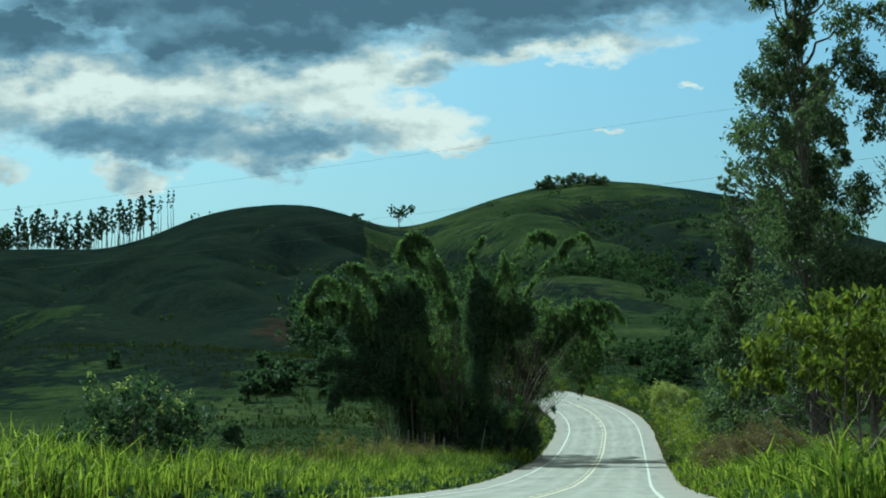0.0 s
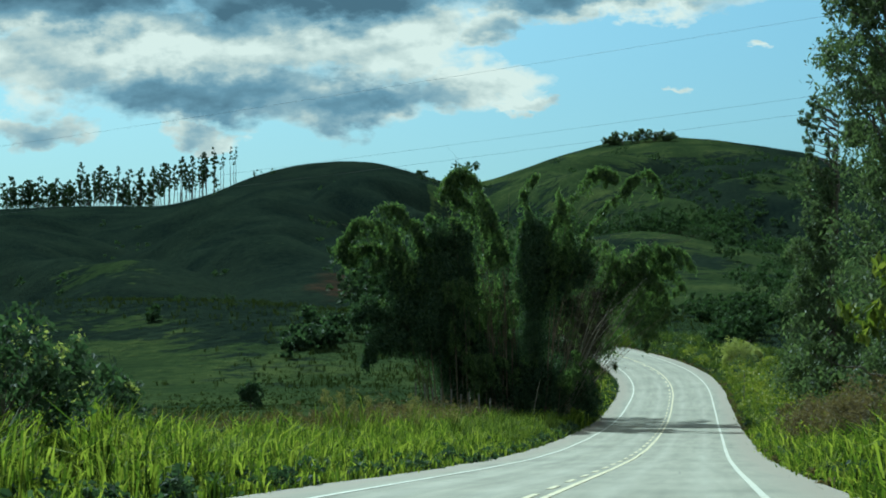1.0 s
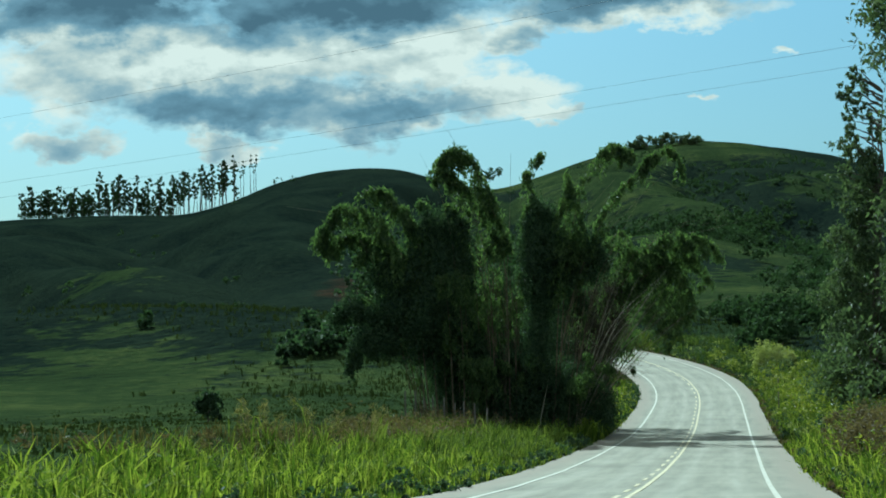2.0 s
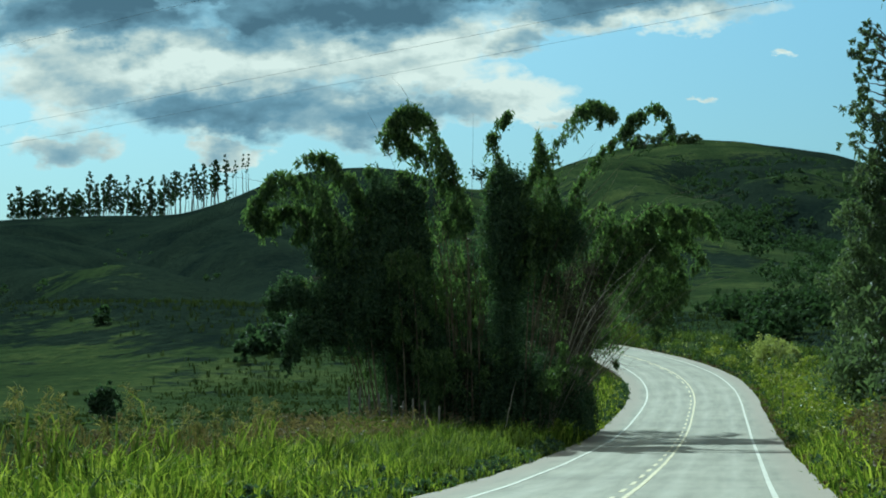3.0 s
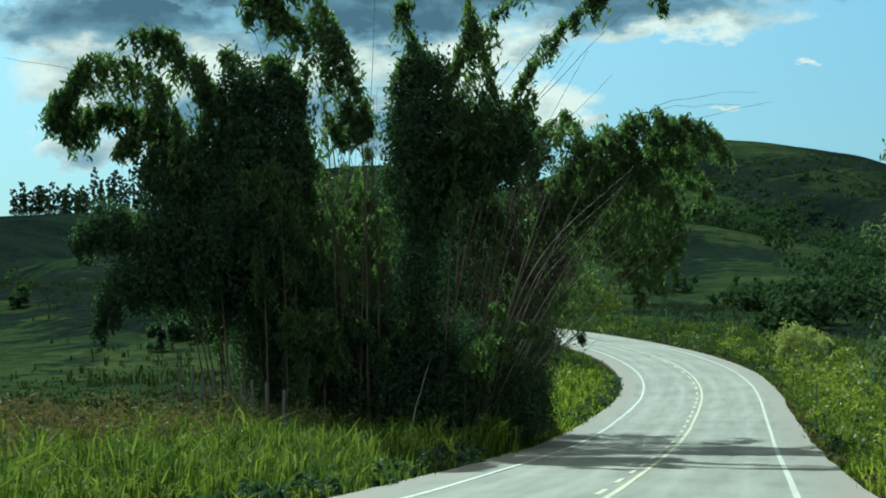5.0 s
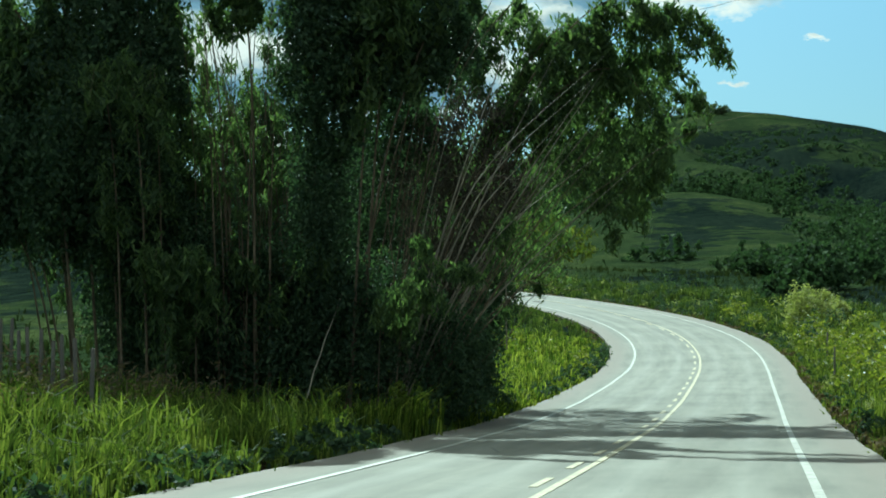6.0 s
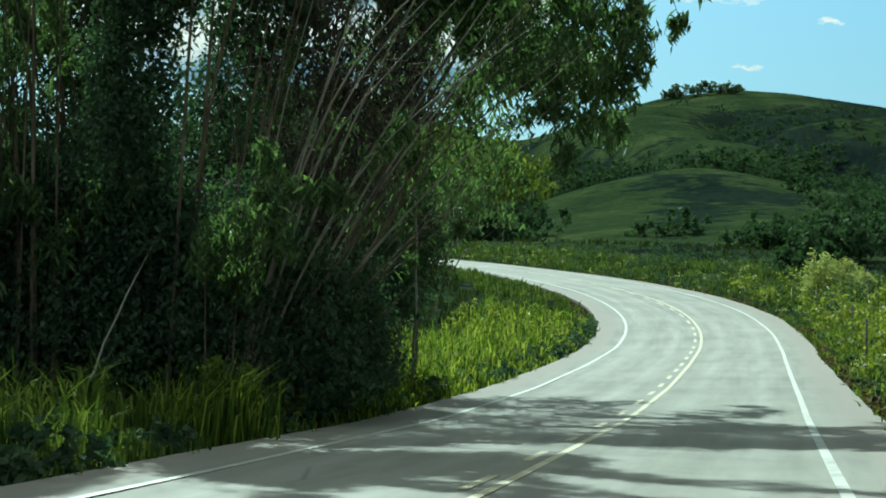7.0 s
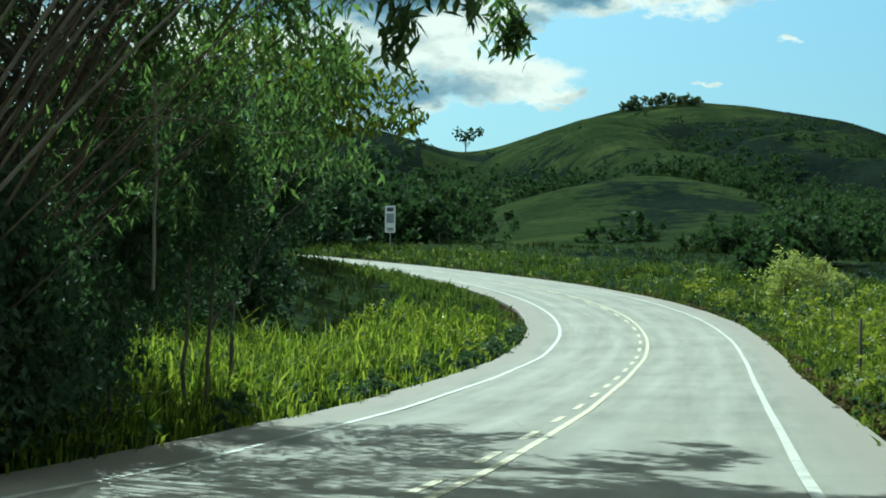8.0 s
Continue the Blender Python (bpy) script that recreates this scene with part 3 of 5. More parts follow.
def bent_line(points, n):
    """A smooth line through the given places, evenly stepped."""
    p = np.asarray(points, float)
    q = np.concatenate([[2 * p[0] - p[1]], p, [2 * p[-1] - p[-2]]])
    t = np.linspace(0, 1, 12, endpoint=False)[:, None]
    runs = [0.5 * (2 * q[k] + (q[k + 1] - q[k - 1]) * t + (2 * q[k - 1] - 5 * q[k] + 4 * q[k + 1] - q[k + 2]) * t**2 + (3 * q[k] - q[k - 1] - 3 * q[k + 1] + q[k + 2]) * t**3) for k in range(1, len(p))]
    fine = np.concatenate([*runs, p[-1:]])
    way = np.concatenate([[0], np.cumsum(np.linalg.norm(np.diff(fine, axis=0), axis=1))])
    return np.stack([np.interp(np.linspace(0, way[-1], n), way, fine[:, k]) for k in range(3)], -1)


def culm(rng, clump, line, leaf_from=0.35, count=1500, girth=0.055, plume=0.75, leaf=(0.27, 0.026), swell=0.7, bark=CULM):
    """One bamboo stem along a line, with drooping sprays of leaves from leaf_from on; places are relative to the clump's foot."""
    n = len(line)
    radii = girth * np.linspace(1.0, 0.16, n) * np.where(np.arange(n) % 2 == 0, 1.08, 0.95)
    stem = part("culm", mesh_from("culm", *tube(line, radii, 6), bark, True), clump)
    if not count:
        return stem
    # sprays gather in tufts of a few, with gaps between the tufts
    sprays = count // 18
    tufts = max(6, int(sprays / 3.2))
    along = leaf_from + (1 - leaf_from) * rng.beta(1.1, 0.95, tufts)
    turn = rng.uniform(0, 2 * np.pi, tufts)
    size = rng.uniform(0.45, 1.3, tufts)
    pick = rng.randint(0, tufts, sprays)
    u = np.clip(along[pick] + rng.normal(size=sprays) * 0.010, leaf_from, 1.0)
    nodes = np.stack([np.interp(u, np.linspace(0, 1, n), line[:, k]) for k in range(3)], -1)
    f = np.clip((u - leaf_from) / (1 - leaf_from), 0, 1)
    reach = plume * (0.36 + 0.80 * np.sin(np.pi * f**swell) + 0.16 * (f > 0.86)) * size[pick] * rng.uniform(0.75, 1.15, sprays)
    a = turn[pick] + rng.normal(size=sprays) * 0.35
    way = np.stack([np.cos(a) * 0.85, np.sin(a) * 0.85, (rng.uniform(-0.7, 0.4, tufts))[pick]], -1)
    # leaves hang in rows from side twigs that bow under their weight
    k = rng.uniform(0.1, 1.0, (sprays, 18, 1))
    far = (0.25 + 0.75 * k) * reach[:, None, None]
    pts = nodes[:, None] + way[:, None] * far - np.array([0, 0, 0.95]) * k * far + rng.normal(size=(sprays, 18, 3)) * np.array([0.08, 0.08, 0.10])
    part("foliage", mesh_from("foliage", *leaves(rng, pts.reshape(-1, 3), leaf[0], leaf[1], 0.85), BAMBOO_LEAF), stem)
    return stem


def curtain_points(rng, blob, strands, step=0.11):
    """Leaf places along creeper strands that hang from the top of an uneven mass."""
    x, y, z, rx, rz = blob
    d = rng.normal(size=(strands, 3))
    d[:, 2] = np.abs(d[:, 2]) * 1.1 - 0.35
    d /= np.linalg.norm(d, axis=1, keepdims=True)
    lump = 1 + 0.24 * np.sin(d[:, :1] * 6 + x) + 0.22 * np.sin(d[:, 1:2] * 7 + d[:, 2:] * 5 + z)
    start = np.array([x, y, z]) + d * lump * np.array([rx, rx, rz]) * rng.uniform(0.72, 1.04, (strands, 1))
    out = []
    for k in range(strands):
        m = max(4, int(rz * rng.uniform(0.15, 0.8) / step))
        drop = np.arange(m)[:, None] * step * np.array([0.0, 0.0, -1.0]) + np.cumsum(rng.normal(size=(m, 3)) * 0.035, 0)
        out.append(start[k] + drop + rng.normal(size=(m, 3)) * 0.05)
    pts = np.concatenate(out)
    return pts[pts[:, 2] > -0.75]


FOOT = -0.8   # the stems start below the clump's ground


def build_bamboo():
    cx, cy, cz = 0.0, 134.0, 0.95
    rng = np.random.RandomState(21)
    clump = thing("bamboo_clump", (cx, cy, cz), "tall dark green bamboo clump arching over the bend", "bamboo")
    # the tall plumes: way of the stem, where leaves begin, leaves, width of the plume
    plumes = (
        (((-3.2, 0, FOOT), (-3.9, 0, 8.0), (-4.6, 0, 11.3), (-5.7, 0, 13.2), (-6.9, 0, 13.95), (-7.9, 0, 13.5)), 0.46, 4700, 0.72),
        (((-3.6, -0.5, FOOT), (-4.6, -0.4, 8.0), (-6.0, -0.3, 11.0), (-7.3, -0.2, 12.5), (-8.6, 0, 12.9), (-9.6, 0, 12.0), (-10.1, 0, 10.7)), 0.40, 6900, 1.02),
        (((-3.8, 0.4, FOOT), (-5.0, 0.4, 7.5), (-6.4, 0.6, 10.2), (-7.9, 0.6, 11.3), (-9.0, 0.5, 11.1), (-9.9, 0.5, 10.3)), 0.42, 4300, 0.98),
        (((0.9, 0, FOOT), (0.8, 0, 8.0), (0.4, 0, 11.4), (-0.6, 0, 14.2), (-1.7, 0, 16.1), (-2.5, 0, 16.2), (-3.0, 0, 15.1), (-3.2, 0, 14.2)), 0.53, 5600, 1.00),
        (((0.2, 0.6, FOOT), (-0.2, 0.6, 8.0), (-0.9, 0.5, 11.8), (-1.7, 0.3, 13.8), (-2.6, 0.2, 14.9)), 0.62, 1700, 0.75),
        (((2.4, 0.5, FOOT), (2.4, 0.5, 8.0), (2.3, 0.5, 12.6), (2.1, 0.4, 14.3), (2.7, 0.3, 15.7), (3.2, 0.2, 16.0)), 0.56, 2295, 0.60),
        (((3.6, 0.4, FOOT), (4.2, 0.3, 8.0), (4.9, 0.2, 12.2), (5.6, 0.1, 14.4), (6.6, 0, 15.8), (7.6, 0, 16.2), (8.2, 0, 15.4)), 0.46, 4050, 0.85),
        (((3.4, -0.2, FOOT), (3.9, -0.2, 8.0), (4.4, -0.3, 12.4), (4.5, -0.3, 14.2), (4.3, -0.3, 14.9)), 0.50, 2565, 0.95),
        (((3.2, 0.2, FOOT), (4.4, 0.2, 6.5), (6.2, 0.1, 11.2), (7.4, 0.1, 13.2), (8.8, 0, 15.0), (10.1, 0, 15.9), (10.9, 0, 15.6), (11.25, 0, 14.4)), 0.44, 3240, 0.55),
        (((-2.8, 1.0, FOOT), (-3.0, 1.0, 7.0), (-3.5, 0.8, 11.6), (-3.9, 0.6, 13.1), (-4.5, 0.5, 13.1)), 0.34, 3510, 0.90),
        (((-1.6, 1.6, FOOT), (-1.5, 1.5, 7.0), (-1.7, 1.2, 11.0), (-2.2, 1.0, 12.9), (-2.9, 0.9, 12.9)), 0.34, 3510, 0.90),
        (((-4.2, 1.2, FOOT), (-4.9, 1.2, 6.5), (-5.9, 1.0, 9.9), (-6.9, 0.8, 10.8), (-7.8, 0.6, 10.0)), 0.34, 4000, 0.95))
    for way, start, count, wide in plumes:
        culm(rng, clump, bent_line(way, 34), start, int(count * 0.9), 0.05, wide * 1.1, (0.30, 0.050), 0.85)
    # the fan that arches over the road: foot, tip and height of the arch
    fan = (((4.2, 4.0), (14.0, 5.6, 9.6), 11.6, 2500, 0.62), ((4.0, 3.0), (12.3, 5.0, 9.9), 11.7, 2300, 0.75), ((4.6, 6.0), (13.2, 11.5, 8.6), 11.3, 1900, 0.7), ((4.8, 8.0), (11.8, 14.5, 6.2), 9.8, 2000, 0.8),
           ((4.4, 3.4), (10.6, 5.0, 9.0), 11.2, 1700, 0.75), ((4.5, 5.0), (9.6, 12.0, 8.6), 11.0, 1500, 0.85), ((4.2, 3.4), (11.8, 4.6, 7.6), 9.9, 1500, 0.6), ((4.6, 4.6), (13.3, 6.2, 8.3), 10.5, 1500, 0.55),
           ((3.4, 6.0), (6.4, 8.0, 11.2), 12.0, 1500, 0.8), ((4.3, 4.4), (8.4, 6.2, 10.4), 11.6, 1200, 0.6), ((4.4, 5.0), (11.0, 9.0, 7.6), 10.2, 1400, 0.7))
    for (bx, by), tip, apex, count, wide in fan:
        b, t = np.array((bx, by, FOOT)), np.array(tip, float)
        flat = (t - b) * np.array([1, 1, 0])
        line = bezier(b, b + flat * 0.26 + np.array([0, 0, (apex - FOOT) * 0.60]), b + flat * 0.80 + np.array([0, 0, (apex - FOOT) * 1.26]), t, 34)
        culm(rng, clump, line, 0.40, int(count * 1.0), 0.05, wide * 1.25, (0.28, 0.042))
    # the crowded middle
    for k in range(46):
        a, r = rng.uniform(0, 2 * np.pi), math.sqrt(rng.uniform(0, 1))
        bx, by = -0.9 + math.cos(a) * r * 2.8, math.sin(a) * r * 5.0 + 2.8
        h = rng.uniform(6.0, 11.2)
        if -1.4 < bx < 2.0:
            h = min(h, 3.8)
        out = rng.uniform(0.8, 3.0)
        line = bent_line(((bx, by, FOOT), (bx + math.cos(a) * out * 0.25, by + math.sin(a) * out * 0.25, h * 0.62), (bx + math.cos(a) * out * 0.7, by + math.sin(a) * out * 0.7, h), (bx + math.cos(a) * out, by + math.sin(a) * out, h * 0.86)), 22)
        culm(rng, clump, line, rng.uniform(0.22, 0.5), 1150, rng.uniform(0.03, 0.05), rng.uniform(0.6, 1.0), (0.26, 0.032))
    # thin stems in the gap between the two towers, fanning up from low down
    for k in range(60):
        bx, by = rng.uniform(-0.9, 1.9), rng.uniform(0.0, 5.0)
        tip = np.array((bx + rng.uniform(-2.2, 1.2), by + rng.uniform(-1, 1), rng.uniform(8.0, 12.4)))
        line = bent_line(((bx, by, FOOT), (bx * 0.8 + tip[0] * 0.2, by, tip[2] * 0.55), tip), 16)
        culm(rng, clump, line, 0.52, 0 if k % 2 == 0 else 220, rng.uniform(0.022, 0.042), 0.45)
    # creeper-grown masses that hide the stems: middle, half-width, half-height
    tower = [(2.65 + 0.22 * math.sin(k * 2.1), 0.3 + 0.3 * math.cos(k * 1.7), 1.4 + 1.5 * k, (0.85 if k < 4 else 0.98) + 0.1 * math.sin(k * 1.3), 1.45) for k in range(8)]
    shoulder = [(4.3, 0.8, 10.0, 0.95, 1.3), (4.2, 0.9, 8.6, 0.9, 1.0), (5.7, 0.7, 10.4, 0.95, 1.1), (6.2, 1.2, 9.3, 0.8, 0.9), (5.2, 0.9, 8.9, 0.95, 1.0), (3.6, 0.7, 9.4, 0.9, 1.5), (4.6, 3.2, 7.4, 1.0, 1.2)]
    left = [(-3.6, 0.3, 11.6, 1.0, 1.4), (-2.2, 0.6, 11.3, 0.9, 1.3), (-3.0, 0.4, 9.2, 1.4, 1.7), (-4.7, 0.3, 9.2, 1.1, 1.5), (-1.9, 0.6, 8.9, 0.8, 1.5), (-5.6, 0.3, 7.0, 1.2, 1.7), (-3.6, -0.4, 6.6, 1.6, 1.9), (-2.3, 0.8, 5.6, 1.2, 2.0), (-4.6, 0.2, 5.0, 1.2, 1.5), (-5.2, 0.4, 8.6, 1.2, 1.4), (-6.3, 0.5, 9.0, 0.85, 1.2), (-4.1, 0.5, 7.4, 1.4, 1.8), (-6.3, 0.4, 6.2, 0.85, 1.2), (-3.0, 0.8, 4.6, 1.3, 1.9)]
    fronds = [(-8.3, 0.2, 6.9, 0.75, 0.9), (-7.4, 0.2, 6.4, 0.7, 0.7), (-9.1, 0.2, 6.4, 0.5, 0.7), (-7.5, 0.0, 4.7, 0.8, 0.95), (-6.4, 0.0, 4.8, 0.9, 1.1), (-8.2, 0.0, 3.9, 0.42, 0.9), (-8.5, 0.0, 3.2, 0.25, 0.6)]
    # skirt and hem: dark leaves put where mostly shade fills the clump's inside
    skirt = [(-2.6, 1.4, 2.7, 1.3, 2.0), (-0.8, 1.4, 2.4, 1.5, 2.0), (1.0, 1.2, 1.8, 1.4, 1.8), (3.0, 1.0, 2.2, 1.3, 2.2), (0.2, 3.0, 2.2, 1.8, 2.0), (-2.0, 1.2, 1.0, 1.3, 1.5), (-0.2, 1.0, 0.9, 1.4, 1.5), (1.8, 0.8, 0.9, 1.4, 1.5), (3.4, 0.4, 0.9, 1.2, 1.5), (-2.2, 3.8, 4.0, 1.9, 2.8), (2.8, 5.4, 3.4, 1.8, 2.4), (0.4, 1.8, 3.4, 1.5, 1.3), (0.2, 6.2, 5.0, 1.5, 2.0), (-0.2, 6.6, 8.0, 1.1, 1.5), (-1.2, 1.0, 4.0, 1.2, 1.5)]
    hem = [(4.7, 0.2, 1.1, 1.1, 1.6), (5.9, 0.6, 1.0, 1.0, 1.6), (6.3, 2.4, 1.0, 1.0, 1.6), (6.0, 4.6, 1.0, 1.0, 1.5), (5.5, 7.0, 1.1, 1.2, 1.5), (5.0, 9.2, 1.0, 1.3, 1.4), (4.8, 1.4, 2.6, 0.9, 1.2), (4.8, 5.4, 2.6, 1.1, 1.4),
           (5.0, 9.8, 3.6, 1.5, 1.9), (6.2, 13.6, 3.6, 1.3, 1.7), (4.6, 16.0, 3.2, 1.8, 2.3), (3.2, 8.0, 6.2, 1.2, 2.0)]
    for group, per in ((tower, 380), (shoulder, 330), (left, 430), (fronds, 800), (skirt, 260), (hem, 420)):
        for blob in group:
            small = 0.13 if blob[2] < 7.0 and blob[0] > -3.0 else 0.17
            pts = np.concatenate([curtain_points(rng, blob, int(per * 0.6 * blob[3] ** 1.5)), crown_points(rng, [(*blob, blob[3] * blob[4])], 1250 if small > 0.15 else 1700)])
            part("creeper", mesh_from("creeper", *leaves(rng, pts[pts[:, 2] > -0.75], small, small * 0.27, 0.6), LEAF_DARK), clump, "dark creeper over the stems, also filling in for shade inside")
    # arching stems that carry the low drooping fronds
    for way in (((-4.0, 0.2, FOOT), (-5.2, 0.2, 4.6), (-6.8, 0.2, 7.0), (-8.3, 0.2, 7.5), (-9.4, 0.2, 6.4)), ((-4.2, 0, FOOT), (-5.0, 0, 3.2), (-6.4, 0, 5.4), (-7.6, 0, 5.4), (-8.5, 0, 3.6)), ((-3.6, 0.6, FOOT), (-4.4, 0.6, 2.6), (-5.4, 0.6, 4.6), (-6.6, 0.6, 4.6))):
        culm(rng, clump, bent_line(way, 24), 0.5, 420, 0.04, 0.5)
    # leaves that hang under the fan
    for blob in ((6.6, 9.0, 5.6, 1.5, 1.9, 0.8), (8.0, 12.5, 5.6, 1.4, 1.5, 0.7), (6.2, 11.5, 7.6, 1.7, 1.8, 0.7), (9.6, 8.5, 7.4, 1.3, 1.2, 0.7), (8.2, 7.0, 8.2, 1.5, 1.2, 0.6), (11.0, 6.2, 8.4, 1.3, 1.0, 0.7), (9.0, 5.8, 9.4, 1.4, 0.9, 0.6), (7.4, 6.0, 10.0, 1.3, 1.0, 0.5), (11.3, 6.2, 6.9, 0.7, 1.3, 0.5), (7.6, 16.5, 5.2, 1.3, 1.2, 0.7), (10.7, 5.0, 5.6, 0.7, 1.2, 0.35), (11.9, 6.0, 6.9, 0.5, 1.1, 0.3), (9.9, 4.8, 6.0, 0.8, 1.0, 0.4),
                 (7.9, 5.0, 10.5, 0.9, 0.7, 0.5), (9.1, 5.2, 10.6, 0.9, 0.7, 0.5), (10.4, 5.2, 10.7, 0.9, 0.65, 0.5), (11.6, 5.2, 10.4, 0.9, 0.6, 0.5), (12.7, 5.3, 10.1, 0.7, 0.5, 0.35), (8.6, 5.6, 9.2, 1.0, 0.9, 0.5), (10.2, 5.6, 9.3, 1.0, 0.9, 0.6), (11.4, 5.4, 9.2, 0.9, 0.9, 0.5), (11.6, 5.4, 8.0, 0.7, 0.9, 0.4), (10.1, 6.0, 7.9, 1.0, 0.9, 0.5), (7.4, 5.4, 8.4, 0.9, 1.0, 0.5)):
        pts = crown_points(rng, [blob], 1600 if blob[2] < 7.7 else 640)
        part("hanging_leaves", mesh_from("hanging_leaves", *leaves(rng, pts, 0.26, 0.038, 1.0), BAMBOO_LEAF), clump)
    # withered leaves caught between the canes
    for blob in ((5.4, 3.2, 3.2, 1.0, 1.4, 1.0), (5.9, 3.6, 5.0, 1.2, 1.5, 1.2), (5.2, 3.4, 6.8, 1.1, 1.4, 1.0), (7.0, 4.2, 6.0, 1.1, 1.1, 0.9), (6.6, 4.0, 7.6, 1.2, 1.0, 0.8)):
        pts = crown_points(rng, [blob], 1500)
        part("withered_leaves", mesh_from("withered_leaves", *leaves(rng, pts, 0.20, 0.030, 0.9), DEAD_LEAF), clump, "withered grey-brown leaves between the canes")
    # a fan of bare brown canes leaning out over the road, and dead twigs across them
    for k in range(60):
        f = (k + rng.uniform(0, 1)) / 60
        bx, by = rng.uniform(3.6, 5.0), rng.uniform(-0.2, 4.6)
        lean = radians(-6 + 54 * f + rng.normal() * 8)
        long = rng.uniform(5.0, 11.5)
        b = np.array((bx, by, FOOT))
        tip = np.array((bx + math.sin(lean) * long, by + rng.uniform(-0.5, 3.5), FOOT + math.cos(lean) * long))
        culm(rng, clump, bent_line((b, b * 0.5 + tip * 0.5 + np.array([rng.normal() * 0.25, rng.normal() * 0.2, long * rng.uniform(0.0, 0.07)]), tip), 14), 0.78, 0 if k % 4 else 200, rng.uniform(0.014, 0.030), 0.4)
    twigs_v, twigs_f, last = [], [], 0
    for k in range(120):
        at = np.array((rng.uniform(4.4, 8.2), rng.uniform(0.0, 5.0), rng.uniform(2.6, 6.4)))
        way = np.array((rng.uniform(-0.9, 1.3), rng.uniform(-0.8, 0.6), rng.uniform(-0.35, 0.45))) * rng.uniform(0.5, 1.5)
        v, f = tube(limb_line(rng, at, at + way, 5, -0.05, 0.04), np.linspace(0.008, 0.004, 5), 4)
        twigs_v.append(v)
        twigs_f.append(f + last)
        last += len(v)
    tagged(part("dead_wood", mesh_from("dead_wood", np.concatenate(twigs_v), np.concatenate(twigs_f), CULM, True), clump, "tangle of dead brown bamboo twigs"), kind="stuff")
    for tx, ty, h in ((9.8, 1.5, 8.4), (10.2, 3.0, 9.0), (10.4, 3.5, 8.2), (8.8, 1.0, 9.0), (7.6, 0.8, 9.4), (9.4, 2.5, 7.2), (11.0, 1.0, 6.1)):
        b, tip = np.array((4.7 + rng.uniform(-0.5, 0.5), rng.uniform(-0.6, 1.2), FOOT)), np.array((tx, ty, h))
        culm(rng, clump, bent_line((b, b * 0.5 + tip * 0.5 + np.array([-0.15, 0, 0.3]), tip), 18), count=0, girth=0.044, bark=CANE)
    for mid, tip, girth in (((6.58, -0.5, 5.19), (10.15, -0.5, 8.78), 0.040), ((6.75, -0.6, 5.0), (9.9, -0.7, 8.2), 0.034), ((6.0, -0.4, 3.6), (9.3, -0.5, 7.4), 0.030), ((6.97, -0.4, 3.7), (10.1, -0.4, 6.3), 0.036), ((5.9, -0.2, 4.2), (7.6, -0.3, 8.6), 0.030), ((5.4, -0.2, 4.4), (6.4, -0.3, 8.0), 0.028)):
        culm(rng, clump, bent_line(((4.3 + rng.uniform(-0.3, 0.3), -0.1, FOOT), mid, tip), 18), count=0, girth=girth, bark=CANE)
    # one long thin stem that leans out past the leaves, and thin bowed tips over the fan
    for way in (((5.0, 0.5, FOOT), (8.0, 0.3, 3.7), (10.9, 0, 5.95), (12.6, 0, 6.9), (14.1, 0, 7.3)), ((4.6, 3, FOOT), (10.0, 6, 10.6), (13.2, 8, 12.6), (15.4, 9, 12.9)), ((4.8, 4, FOOT), (10.4, 7, 10.2), (13.6, 9, 12.0), (16.0, 9.5, 12.6)), ((4.4, 4, FOOT), (10.4, 7, 10.8), (13.0, 8, 12.2), (14.8, 9, 12.4))):
        culm(rng, clump, bent_line(way, 26), count=0, girth=0.026)
    # a pale dead vine hanging from the fan
    part("hanging_vine", mesh_from("hanging_vine", *tube(limb_line(rng, (7.35, 5.5, 1.3), (7.3, 5.6, 6.6), 12, 0.0, 0.004), np.full(12, 0.024), 5), VINE, True), clump, "thin pale hanging vine")
    for a, b in (((2.5, -2.6, -0.3), (3.3, 0.4, 3.0)), ((-1.3, -0.6, 0.4), (0.2, 2.4, 3.2))):
        part("fallen_stem", mesh_from("fallen_stem", *tube(limb_line(rng, a, b, 9, 0.02, 0.004), np.linspace(0.022, 0.014, 9), 5), VINE, True), clump, "thin pale dead stem leaning in the shade")
    # light green sprays on stems low in front
    for way in (((4.6, -0.6, FOOT), (4.9, -1.2, 1.8), (5.4, -2.0, 3.2), (6.3, -2.6, 3.1)), ((4.2, -0.6, FOOT), (4.4, -1.6, 1.8), (4.9, -2.6, 2.9), (5.9, -3.2, 2.5)), ((4.8, -0.2, FOOT), (5.2, -0.9, 2.2), (6.2, -1.6, 3.3), (7.0, -2.0, 3.0)), ((4.9, 0.2, FOOT), (5.0, 0.0, 2.2), (5.2, -1.0, 3.9), (5.4, -2.0, 3.9))):
        culm(rng, clump, bent_line(way, 18), 0.4, 620, 0.022, 0.55, (0.24, 0.030))
